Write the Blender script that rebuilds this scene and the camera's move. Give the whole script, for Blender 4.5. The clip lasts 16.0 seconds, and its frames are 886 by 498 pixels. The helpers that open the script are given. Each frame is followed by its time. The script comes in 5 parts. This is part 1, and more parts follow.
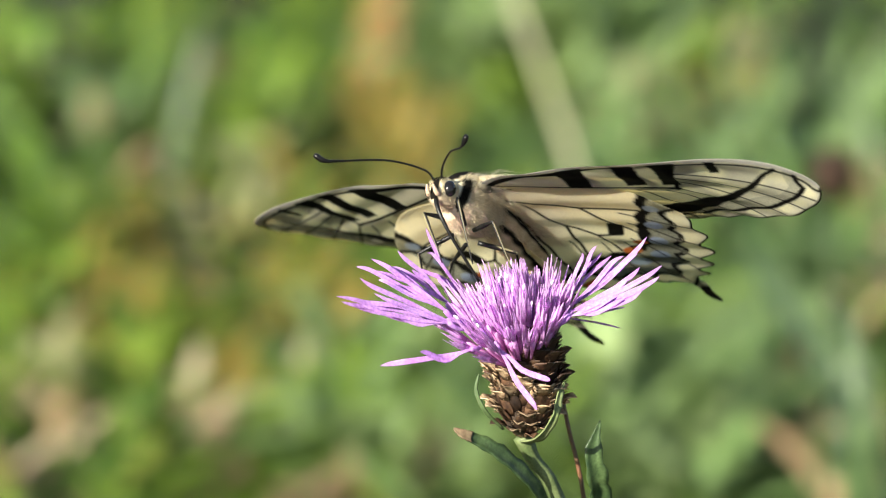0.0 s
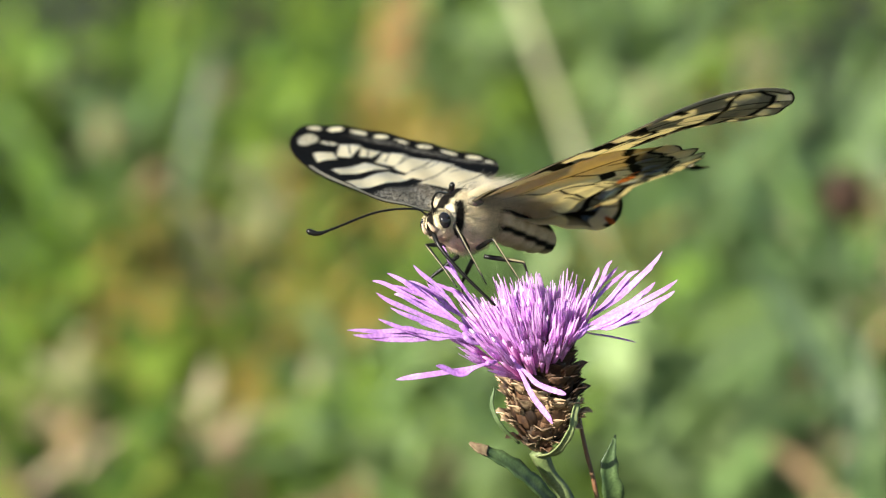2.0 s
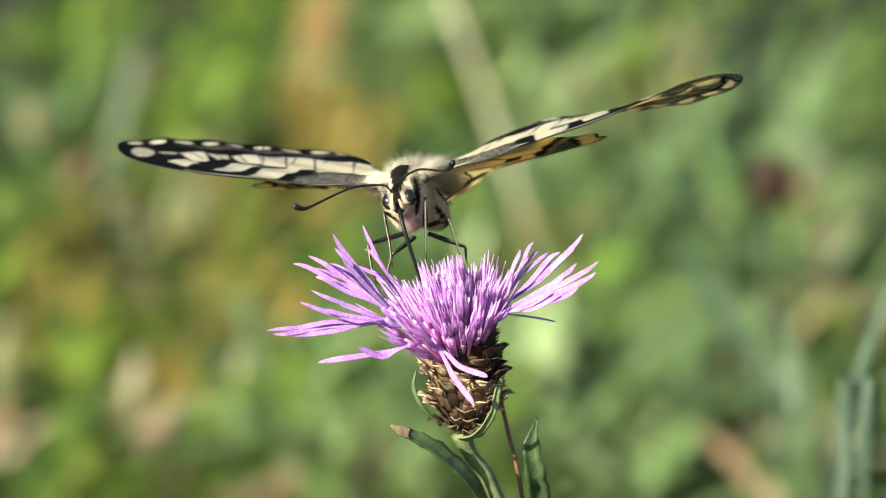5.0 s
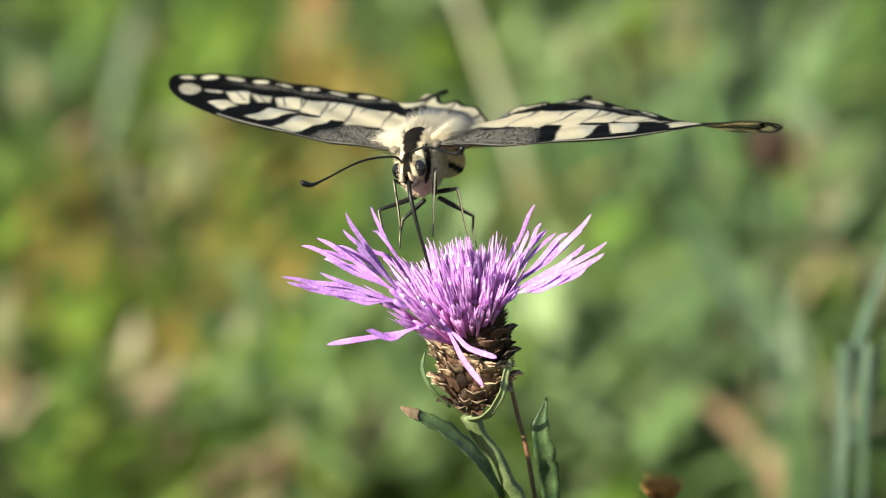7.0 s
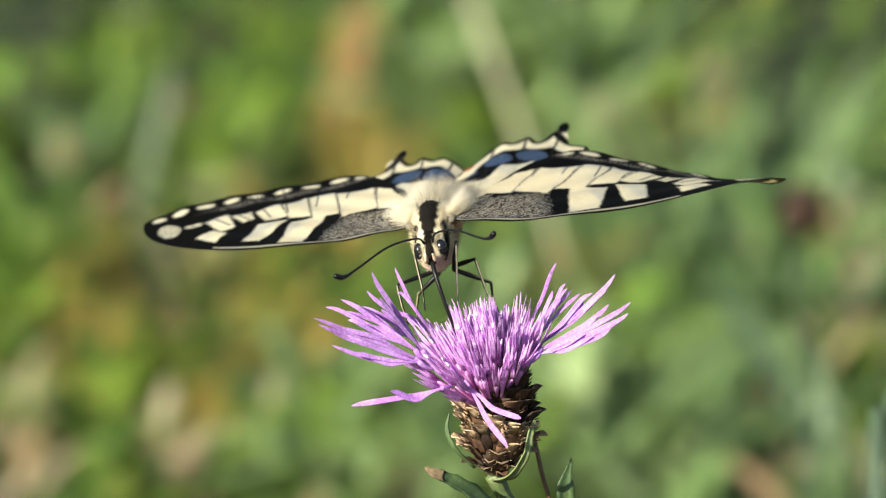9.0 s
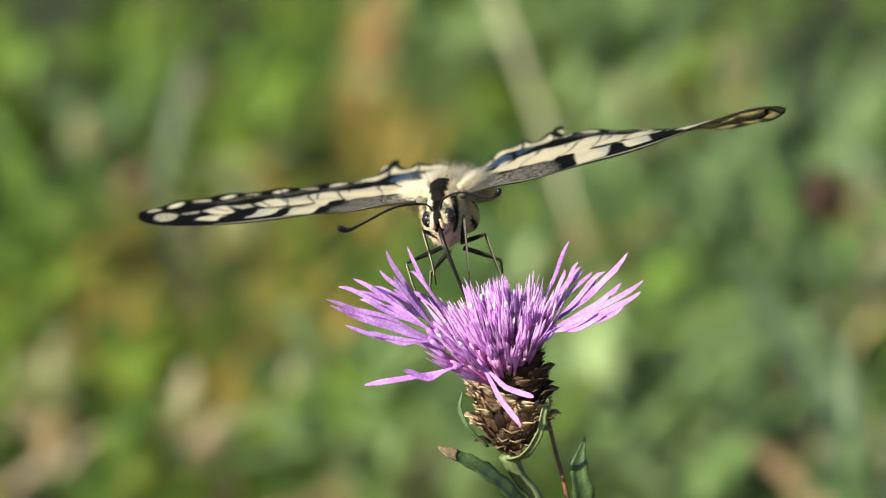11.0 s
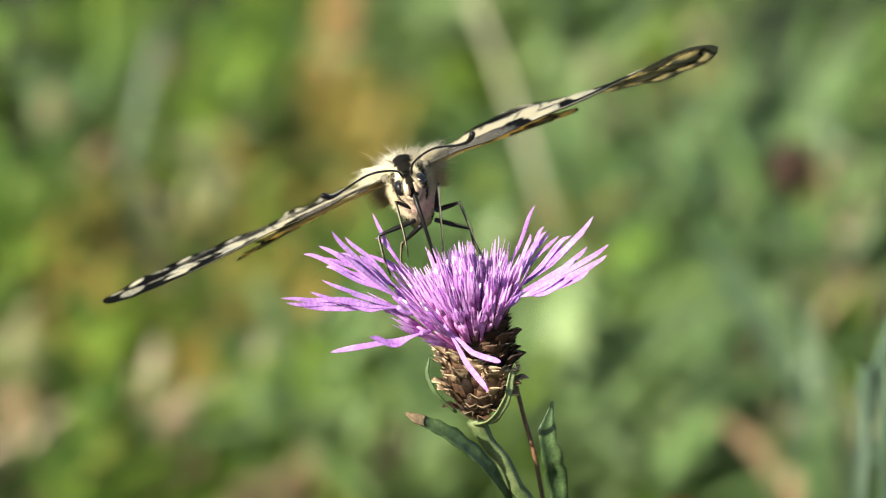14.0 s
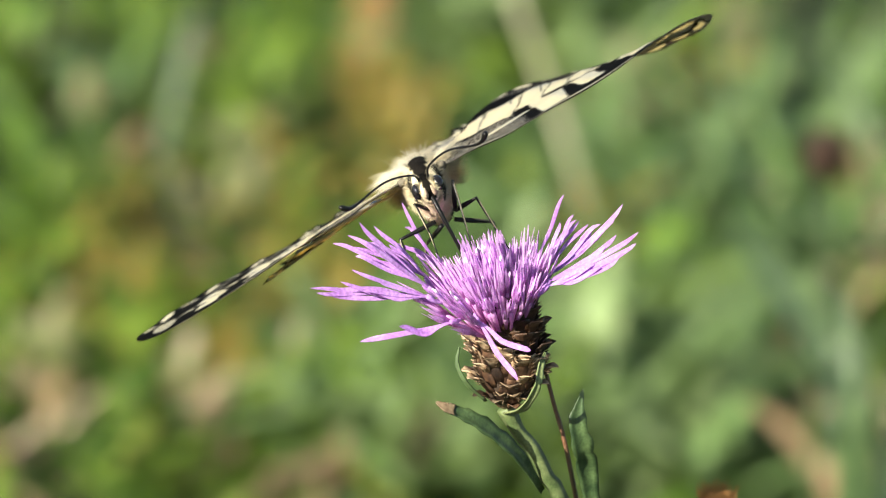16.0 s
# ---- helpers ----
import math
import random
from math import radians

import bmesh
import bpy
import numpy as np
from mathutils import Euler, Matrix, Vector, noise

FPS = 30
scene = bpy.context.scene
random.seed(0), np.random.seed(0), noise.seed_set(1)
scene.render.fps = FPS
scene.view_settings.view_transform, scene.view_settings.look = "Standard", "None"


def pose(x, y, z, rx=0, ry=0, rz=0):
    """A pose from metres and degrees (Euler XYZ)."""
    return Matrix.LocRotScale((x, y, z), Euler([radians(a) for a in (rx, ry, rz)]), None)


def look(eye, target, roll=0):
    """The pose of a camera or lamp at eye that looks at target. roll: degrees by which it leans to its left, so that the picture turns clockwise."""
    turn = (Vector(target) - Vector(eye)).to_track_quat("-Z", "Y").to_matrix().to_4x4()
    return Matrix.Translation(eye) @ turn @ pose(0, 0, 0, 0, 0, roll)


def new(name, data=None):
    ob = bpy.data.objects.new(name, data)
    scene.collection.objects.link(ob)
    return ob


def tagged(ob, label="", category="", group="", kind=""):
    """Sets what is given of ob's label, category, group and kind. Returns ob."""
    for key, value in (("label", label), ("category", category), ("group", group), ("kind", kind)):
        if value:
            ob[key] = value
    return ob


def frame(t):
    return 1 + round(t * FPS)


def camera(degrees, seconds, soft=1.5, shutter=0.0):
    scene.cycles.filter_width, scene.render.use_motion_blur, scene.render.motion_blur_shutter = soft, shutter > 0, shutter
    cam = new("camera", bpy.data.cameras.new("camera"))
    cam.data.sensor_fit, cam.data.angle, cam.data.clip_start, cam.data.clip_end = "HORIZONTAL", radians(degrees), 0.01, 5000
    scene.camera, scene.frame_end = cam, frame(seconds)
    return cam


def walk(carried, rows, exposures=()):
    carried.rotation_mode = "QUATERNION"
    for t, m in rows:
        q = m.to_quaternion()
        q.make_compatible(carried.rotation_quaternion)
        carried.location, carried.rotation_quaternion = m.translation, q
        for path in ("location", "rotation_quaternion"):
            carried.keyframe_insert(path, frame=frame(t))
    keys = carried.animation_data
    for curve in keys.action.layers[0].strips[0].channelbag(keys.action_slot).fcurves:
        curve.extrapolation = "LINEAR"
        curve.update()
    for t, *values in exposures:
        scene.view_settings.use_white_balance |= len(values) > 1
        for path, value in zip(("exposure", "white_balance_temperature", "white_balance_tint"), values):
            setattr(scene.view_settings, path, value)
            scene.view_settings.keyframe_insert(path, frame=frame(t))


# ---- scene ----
# ---- camera ----
cam = camera(10, 16.0, soft=1.2)
walk(cam, [
    (0, pose(0, -0.5706, 0.5854, 72.000, 0, 0.000)),
    (0.5, pose(0, -0.5706, 0.5854, 72.000, 0, -0.072)),
    (1, pose(0, -0.5706, 0.5854, 72.113, 0, -0.134)),
    (1.5, pose(0, -0.5706, 0.5854, 72.186, 0, -0.083)),
    (2, pose(0, -0.5706, 0.5854, 72.240, 0, 0.133)),
    (2.5, pose(0, -0.5706, 0.5854, 72.406, 0, 0.139)),
    (3, pose(0, -0.5706, 0.5854, 72.323, 0, -0.062)),
    (3.5, pose(0, -0.5706, 0.5854, 72.294, 0, -0.139)),
    (4, pose(0, -0.5706, 0.5854, 72.372, 0, -0.201)),
    (4.5, pose(0, -0.5706, 0.5854, 72.196, 0, -0.360)),
    (5, pose(0, -0.5706, 0.5854, 72.098, 0, -0.742)),
    (5.2, pose(0, -0.5706, 0.5854, 72.020, 0, -0.834)),
    (7.3, pose(0, -0.5706, 0.5854, 71.699, 0, -0.692)),
    (7.5, pose(0, -0.5706, 0.5854, 71.914, 0, -0.486)),
    (8, pose(0, -0.5706, 0.5854, 72.257, 0, -0.352)),
    (8.5, pose(0, -0.5706, 0.5854, 72.375, 0, -0.455)),
    (8.7, pose(0, -0.5706, 0.5854, 72.426, 0, -0.361)),
    (10.8, pose(0, -0.5706, 0.5854, 72.257, 0, -0.372)),
    (11, pose(0, -0.5706, 0.5854, 72.242, 0, -0.116)),
    (11.5, pose(0, -0.5706, 0.5854, 72.149, 0, -0.023)),
    (12, pose(0, -0.5706, 0.5854, 72.286, 0, -0.187)),
    (12.5, pose(0, -0.5706, 0.5854, 72.149, 0, -0.589)),
    (13, pose(0, -0.5706, 0.5854, 71.944, 0, -0.990)),
    (13.5, pose(0, -0.5706, 0.5854, 71.958, 0, -0.862)),
    (14, pose(0, -0.5706, 0.5854, 71.944, 0, -0.496)),
    (14.5, pose(0, -0.5706, 0.5854, 71.929, 0, -0.399)),
    (15, pose(0, -0.5706, 0.5854, 71.802, 0, -0.342)),
    (15.5, pose(0, -0.5706, 0.5854, 71.733, 0, -0.131)),
    (16, pose(0, -0.5706, 0.5854, 71.782, 0, -0.084)),
], exposures=((0, 1.53), (5, 1.52), (8.5, 1.36), (11, 1.21), (12.5, 1.23), (13, 1.31), (14.5, 1.40), (16, 1.42)))

# ---- world, sun and exposure ----
cam.data.dof.use_dof = True
cam.data.dof.focus_distance = 0.594
cam.data.dof.aperture_fstop = 25.0
cam.data.dof.aperture_blades = 7

SUN_DIR = Vector((-0.62, -0.61, 0.50)).normalized()
world = bpy.data.worlds.new("sky")
scene.world = world
world.use_nodes = True
wt = world.node_tree
sky = wt.nodes.new("ShaderNodeTexSky")
sky.sky_type = "NISHITA"
sky.sun_disc = False
sky.sun_elevation = math.asin(SUN_DIR.z)
sky.sun_rotation = math.atan2(SUN_DIR.x, SUN_DIR.y)
wt.links.new(sky.outputs[0], wt.nodes["Background"].inputs[0])
wt.nodes["Background"].inputs[1].default_value = 0.066
sun = new("sun", bpy.data.lights.new("sun", "SUN"))
sun.data.energy = 5.0
sun.data.angle = radians(0.6)
sun.data.color = (1.0, 0.955, 0.84)
sun.matrix_world = look(SUN_DIR * 20, (0, 0, 0))

MM = 0.001


# ---- materials ----
def material(name, a, b, size=0.004, rough=0.6, bump=0.0, clear=0.0, metal=0.0, spec=0.4, vary=0.0, attr="", island=(), coat=0.0, grain=0.25, sheen=0.0, film=None):
    """Two colours mottled at two scales. size: metres of the large mottling; clear: share of light let through;
    vary: brightness change from object to object; attr: colour from the mesh; film: colour of a thin skin that lets light through under the scales; island: colours drawn piece by piece."""
    m = bpy.data.materials.new(name)
    m.use_nodes = True
    nt = m.node_tree
    n, link = nt.nodes, nt.links.new
    bsdf = n["Principled BSDF"]
    out = n["Material Output"]
    tc = n.new("ShaderNodeTexCoord")
    big = n.new("ShaderNodeTexNoise")
    big.inputs["Scale"].default_value = 1.0 / size
    big.inputs["Detail"].default_value = 4
    fine = n.new("ShaderNodeTexNoise")
    fine.inputs["Scale"].default_value = 9.0 / size
    fine.inputs["Detail"].default_value = 2
    link(tc.outputs["Object"], big.inputs["Vector"])
    link(tc.outputs["Object"], fine.inputs["Vector"])
    mix = n.new("ShaderNodeMix")
    mix.data_type = "RGBA"
    ramp = n.new("ShaderNodeMapRange")
    ramp.inputs[1].default_value, ramp.inputs[2].default_value = 0.35, 0.65
    link(big.outputs["Fac"], ramp.inputs[0])
    link(ramp.outputs[0], mix.inputs["Factor"])
    mix.inputs["A"].default_value, mix.inputs["B"].default_value = (*a, 1), (*b, 1)
    col = mix.outputs["Result"]
    if attr:
        at = n.new("ShaderNodeAttribute")
        at.attribute_name = attr
        mul = n.new("ShaderNodeMix")
        mul.data_type, mul.blend_type = "RGBA", "MULTIPLY"
        mul.inputs["Factor"].default_value = 1.0
        link(at.outputs["Color"], mul.inputs["A"])
        link(col, mul.inputs["B"])
        col = mul.outputs["Result"]
    if island:
        geo = n.new("ShaderNodeNewGeometry")
        cr = n.new("ShaderNodeValToRGB")
        cr.color_ramp.interpolation = "LINEAR"
        el = cr.color_ramp.elements
        while len(el) < len(island):
            el.new(0.5)
        for i, c in enumerate(island):
            el[i].position = i / (len(island) - 1)
            el[i].color = (*c, 1)
        link(geo.outputs["Random Per Island"], cr.inputs[0])
        mul = n.new("ShaderNodeMix")
        mul.data_type, mul.blend_type = "RGBA", "MULTIPLY"
        mul.inputs["Factor"].default_value = 1.0
        link(cr.outputs[0], mul.inputs["A"])
        link(col, mul.inputs["B"])
        col = mul.outputs["Result"]
    val = n.new("ShaderNodeMapRange")
    val.inputs[1].default_value, val.inputs[2].default_value = 0.3, 0.7
    val.inputs[3].default_value, val.inputs[4].default_value = 1 - grain, 1 + grain
    link(fine.outputs["Fac"], val.inputs[0])
    hsv = n.new("ShaderNodeHueSaturation")
    link(col, hsv.inputs["Color"])
    if vary:
        info = n.new("ShaderNodeObjectInfo")
        vr = n.new("ShaderNodeMapRange")
        vr.inputs[3].default_value, vr.inputs[4].default_value = 1 - vary, 1 + vary
        link(info.outputs["Random"], vr.inputs[0])
        pm = n.new("ShaderNodeMath")
        pm.operation = "MULTIPLY"
        link(val.outputs[0], pm.inputs[0])
        link(vr.outputs[0], pm.inputs[1])
        link(pm.outputs[0], hsv.inputs["Value"])
    else:
        link(val.outputs[0], hsv.inputs["Value"])
    link(hsv.outputs[0], bsdf.inputs["Base Color"])
    bsdf.inputs["Roughness"].default_value = rough
    bsdf.inputs["Metallic"].default_value = metal
    bsdf.inputs["Specular IOR Level"].default_value = spec
    bsdf.inputs["Coat Weight"].default_value = coat
    bsdf.inputs["Sheen Weight"].default_value = sheen
    if bump:
        bp = n.new("ShaderNodeBump")
        bp.inputs["Strength"].default_value = bump
        bp.inputs["Distance"].default_value = size * 0.15
        link(fine.outputs["Fac"], bp.inputs["Height"])
        link(bp.outputs[0], bsdf.inputs["Normal"])
    if clear:
        tr = n.new("ShaderNodeBsdfTranslucent")
        if film:
            skin = n.new("ShaderNodeMix")
            skin.data_type, skin.blend_type = "RGBA", "MULTIPLY"
            skin.inputs["Factor"].default_value = 1.0
            pale = n.new("ShaderNodeGamma")
            pale.inputs["Gamma"].default_value = 0.75
            link(hsv.outputs[0], pale.inputs["Color"])
            link(pale.outputs[0], skin.inputs["A"])
            skin.inputs["B"].default_value = (*film, 1)
            link(skin.outputs["Result"], tr.inputs["Color"])
        else:
            link(hsv.outputs[0], tr.inputs["Color"])
        ms = n.new("ShaderNodeMixShader")
        ms.inputs[0].default_value = clear
        link(bsdf.outputs[0], ms.inputs[1])
        link(tr.outputs[0], ms.inputs[2])
        link(ms.outputs[0], out.inputs["Surface"])
    return m


M_SOIL = material("soil", (0.022, 0.019, 0.009), (0.012, 0.023, 0.006), 0.05, 0.95, 0.6)
M_GRASS = material("grass_blade", (0.40, 0.40, 0.40), (0.70, 0.70, 0.70), 0.02, 0.5, clear=0.35, spec=0.35,
                   island=((0.008, 0.026, 0.003), (0.030, 0.080, 0.009), (0.022, 0.065, 0.014), (0.075, 0.15, 0.018), (0.12, 0.14, 0.028)))
M_YELLOW = material("yellowing_blade", (0.68, 0.68, 0.68), (0.88, 0.88, 0.88), 0.02, 0.6, clear=0.3, spec=0.25,
                    island=((0.26, 0.22, 0.035), (0.36, 0.27, 0.06), (0.20, 0.20, 0.03), (0.38, 0.26, 0.06)))
M_BRIGHT = material("fresh_blade", (0.74, 0.74, 0.74), (0.92, 0.92, 0.92), 0.02, 0.5, clear=0.4, spec=0.35,
                    island=((0.09, 0.20, 0.022), (0.175, 0.30, 0.034), (0.24, 0.345, 0.042), (0.15, 0.25, 0.032)))
M_BLUE = material("blue_green_blade", (0.74, 0.74, 0.74), (0.92, 0.92, 0.92), 0.02, 0.45, clear=0.3, spec=0.4,
                  island=((0.04, 0.09, 0.022), (0.21, 0.32, 0.11), (0.11, 0.20, 0.042), (0.30, 0.40, 0.17)))
M_PALEGRASS = material("pale_blade", (0.78, 0.78, 0.78), (0.96, 0.96, 0.96), 0.02, 0.5, clear=0.35, spec=0.4,
                       island=((0.17, 0.28, 0.08), (0.27, 0.36, 0.14), (0.22, 0.33, 0.10), (0.32, 0.38, 0.18)))
M_GLAUCOUS = material("glaucous_blade", (0.042, 0.078, 0.042), (0.078, 0.12, 0.070), 0.01, 0.5, clear=0.25)
M_DRY = material("dry_blade", (0.74, 0.74, 0.74), (0.92, 0.92, 0.92), 0.01, 0.7, clear=0.2, spec=0.2,
                 island=((0.28, 0.18, 0.09), (0.42, 0.31, 0.18), (0.22, 0.14, 0.07), (0.54, 0.43, 0.28)))
M_STRAW = material("bleached_straw", (0.74, 0.74, 0.74), (0.92, 0.92, 0.92), 0.01, 0.7, clear=0.2, spec=0.2,
                   island=((0.40, 0.34, 0.19), (0.48, 0.42, 0.27), (0.27, 0.29, 0.11), (0.40, 0.37, 0.20)))
M_WEED = material("meadow_leaf", (0.74, 0.74, 0.74), (0.92, 0.92, 0.92), 0.01, 0.5, clear=0.3, spec=0.4,
                  island=((0.06, 0.14, 0.015), (0.14, 0.235, 0.03), (0.19, 0.285, 0.035), (0.29, 0.31, 0.055)))
M_STALK = material("pale_stalk", (0.30, 0.29, 0.17), (0.22, 0.22, 0.12), 0.02, 0.6, spec=0.3)
M_RUST = material("rusty_seed", (0.24, 0.125, 0.05), (0.31, 0.19, 0.06), 0.004, 0.8)
M_TUFT = material("orange_bristle", (0.44, 0.22, 0.06), (0.34, 0.17, 0.05), 0.002, 0.7, clear=0.2)
M_OCHRE = material("ochre_seed", (0.34, 0.24, 0.06), (0.28, 0.22, 0.05), 0.004, 0.8)
M_BUD = material("dark_red_bud", (0.050, 0.025, 0.012), (0.022, 0.013, 0.008), 0.002, 0.6, vary=0.4)
M_PETAL = material("lilac_petal", (0.44, 0.195, 0.55), (0.58, 0.33, 0.71), 0.003, 0.6, 0.15, clear=0.35, spec=0.2, vary=0.16)
M_FLORET = material("mauve_floret", (0.85, 0.85, 0.85), (1.0, 1.0, 1.0), 0.002, 0.55, 0.15, clear=0.5, spec=0.2, vary=0.16, attr="Col")
M_ANTHER = material("violet_anther", (0.26, 0.08, 0.42), (0.42, 0.18, 0.56), 0.001, 0.5, vary=0.3)
M_POLLEN = material("white_pollen", (0.75, 0.62, 0.76), (0.82, 0.74, 0.82), 0.0006, 0.9)
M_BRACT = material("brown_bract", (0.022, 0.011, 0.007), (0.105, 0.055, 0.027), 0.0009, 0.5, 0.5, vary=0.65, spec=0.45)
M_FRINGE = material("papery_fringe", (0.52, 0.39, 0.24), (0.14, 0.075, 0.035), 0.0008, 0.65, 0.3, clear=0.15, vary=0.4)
M_CORE = material("involucre_core", (0.05, 0.028, 0.015), (0.03, 0.02, 0.012), 0.001, 0.8, 0.4)
M_STEM = material("ribbed_stem", (0.048, 0.075, 0.022), (0.125, 0.155, 0.058), 0.0022, 0.55, 0.15, spec=0.35)
M_DARKSTEM = material("dull_green_stalk", (0.045, 0.08, 0.025), (0.07, 0.10, 0.035), 0.004, 0.6, 0.2)
M_REDSTEM = material("red_brown_stem", (0.13, 0.060, 0.028), (0.07, 0.065, 0.03), 0.004, 0.5, 0.3)
# strong dark mottling imitates petal shadows that fall on the upright leaf
M_LEAF = material("knapweed_leaf", (0.020, 0.044, 0.014), (0.085, 0.135, 0.046), 0.003, 0.45, 0.10, clear=0.2, spec=0.5)
M_PALELEAF = material("pale_leaf", (0.15, 0.20, 0.07), (0.22, 0.25, 0.11), 0.003, 0.5, 0.1, clear=0.2)
M_TIP = material("withered_tip", (0.10, 0.06, 0.03), (0.24, 0.18, 0.10), 0.0008, 0.8, 0.4)
M_WING = material("wing_scale", (0.94, 0.94, 0.94), (1.0, 1.0, 1.0), 0.001, 0.6, 0.25, clear=0.70, spec=0.08, attr="Col", grain=0.12, film=(1.0, 0.89, 0.64))
M_WING_LOW = material("wing_scale_under", (0.94, 0.94, 0.94), (1.0, 1.0, 1.0), 0.001, 0.6, 0.25, clear=0.66, spec=0.08, attr="Col", grain=0.12, film=(1.0, 0.89, 0.64))
M_CREAM = material("cream_fur", (0.64, 0.55, 0.38), (0.76, 0.68, 0.50), 0.0012, 0.9, 0.6, attr="Col", grain=0.3, spec=0.08)
M_HAIR = material("fine_hair", (0.68, 0.61, 0.44), (0.80, 0.74, 0.57), 0.003, 0.7, clear=0.25, attr="Col", grain=0.15, spec=0.15)
M_BLACK = material("black_chitin", (0.004, 0.0038, 0.0035), (0.008, 0.007, 0.006), 0.0008, 0.35, 0.2, spec=0.22)
M_EYE = material("eye_gloss", (0.006, 0.0055, 0.006), (0.012, 0.011, 0.012), 0.0004, 0.14, spec=0.35, coat=0.1)
M_LEG = material("leg_chitin", (0.95, 0.95, 0.95), (1.0, 1.0, 1.0), 0.0008, 0.35, 0.2, spec=0.25, attr="Col")


# ---- mesh helpers ----
def mesh_of(name, verts, faces, mat, smooth=True, cols=None):
    me = bpy.data.meshes.new(name)
    me.from_pydata([tuple(v) for v in verts], [], faces)
    me.materials.append(mat)
    if smooth:
        me.polygons.foreach_set("use_smooth", [True] * len(me.polygons))
    if cols is not None:
        at = me.color_attributes.new("Col", "FLOAT_COLOR", "POINT")
        at.data.foreach_set("color", np.concatenate([cols, np.ones((len(cols), 1))], 1).astype(np.float32).ravel())
    me.update()
    return me


def part(name, me, parent, label="", kind=""):
    ob = new(name, me)
    ob.parent = parent
    return tagged(ob, label, kind=kind)


def smooth_line(pts, n):
    """n points along a Catmull-Rom line through pts."""
    p = np.asarray(pts, float)
    q = np.vstack([2 * p[0] - p[1], p, 2 * p[-1] - p[-2]])
    t = np.linspace(0, len(p) - 1 - 1e-9, n)
    i = t.astype(int)
    f = (t - i)[:, None]
    a, b, c, d = q[i], q[i + 1], q[i + 2], q[i + 3]
    return 0.5 * (2 * b + (c - a) * f + (2 * a - 5 * b + 4 * c - d) * f**2 + (3 * b - a - 3 * c + d) * f**3)


def side_axes(path):
    tan = np.gradient(path, axis=0)
    tan /= np.linalg.norm(tan, axis=1)[:, None] + 1e-12
    ref = np.eye(3)[np.argmin(np.abs(tan).max(axis=0))]
    u = np.cross(tan, ref)
    u /= np.linalg.norm(u, axis=1)[:, None] + 1e-12
    return tan, u, np.cross(tan, u)


def tube(path, radii, k=8, ribs=0.0):
    """A round bar along a path, closed at both ends; ribs: depth of lengthwise ribs as a share of the radius."""
    path, radii = np.asarray(path, float), np.asarray(radii, float)
    _, u, v = side_axes(path)
    ang = np.arange(k) * 2 * math.pi / k
    rr = 1 + ribs * np.where(np.arange(k) % 2 == 0, 1, -1)
    vs = (path[:, None] + radii[:, None, None] * rr[None, :, None] * (np.cos(ang)[None, :, None] * u[:, None] + np.sin(ang)[None, :, None] * v[:, None])).reshape(-1, 3)
    n = len(path)
    fs = [(i * k + j, i * k + (j + 1) % k, (i + 1) * k + (j + 1) % k, (i + 1) * k + j) for i in range(n - 1) for j in range(k)]
    fs += [tuple(range(k))[::-1], tuple((n - 1) * k + j for j in range(k))]
    return vs, fs


def strap(path, widths, up, fold=0.25, thick=0.00008):
    """A leaf or petal: a folded strip with a middle rib and real thickness. up: the way its face looks."""
    path, widths = np.asarray(path, float), np.asarray(widths, float)
    tan = np.gradient(path, axis=0)
    tan /= np.linalg.norm(tan, axis=1)[:, None] + 1e-12
    s = np.cross(tan, np.asarray(up, float))
    s /= np.linalg.norm(s, axis=1)[:, None] + 1e-12
    nrm = np.cross(s, tan)
    rows = []
    for k, (a, h) in enumerate(((-1, 1), (-0.5, 0.35), (0, 0), (0.5, 0.35), (1, 1))):
        rows.append(path + s * (a * widths / 2)[:, None] + nrm * (h * fold * widths / 2)[:, None])
    top = np.stack(rows, 1)
    low = top - nrm[:, None] * thick
    n = len(path)
    vs = np.concatenate([top.reshape(-1, 3), low.reshape(-1, 3)])
    o = n * 5
    fs = []
    for i in range(n - 1):
        for j in range(4):
            a = i * 5 + j
            fs.append((a, a + 1, a + 6, a + 5))
            fs.append((o + a, o + a + 5, o + a + 6, o + a + 1))
        fs.append((i * 5, i * 5 + 5, o + i * 5 + 5, o + i * 5))
        fs.append((i * 5 + 4, o + i * 5 + 4, o + i * 5 + 9, i * 5 + 9))
    fs.append((0, o, o + 1, 1)), fs.append((1, o + 1, o + 2, 2)), fs.append((2, o + 2, o + 3, 3)), fs.append((3, o + 3, o + 4, 4))
    return vs, fs


def merged(items):
    vs, fs, o = [], [], 0
    for v, f in items:
        vs.append(np.asarray(v))
        fs += [tuple(i + o for i in q) for q in f]
        o += len(v)
    return np.concatenate(vs), fs


def ball(c, r, nu=18, nv=12):
    """An ellipsoid."""
    th = np.linspace(0, math.pi, nv + 1)[1:-1]
    ph = np.arange(nu) * 2 * math.pi / nu
    vs = [(0, 0, 1)] + [(math.sin(a) * math.cos(b), math.sin(a) * math.sin(b), math.cos(a)) for a in th for b in ph] + [(0, 0, -1)]
    vs = np.array(vs) * np.asarray(r) + np.asarray(c)
    fs = [(0, 1 + j, 1 + (j + 1) % nu) for j in range(nu)]
    for i in range(nv - 2):
        fs += [(1 + i * nu + j, 1 + (i + 1) * nu + j, 1 + (i + 1) * nu + (j + 1) % nu, 1 + i * nu + (j + 1) % nu) for j in range(nu)]
    last = len(vs) - 1
    fs += [(last, last - nu + (j + 1) % nu, last - nu + j) for j in range(nu)]
    return vs, fs


rng = np.random.default_rng(7)


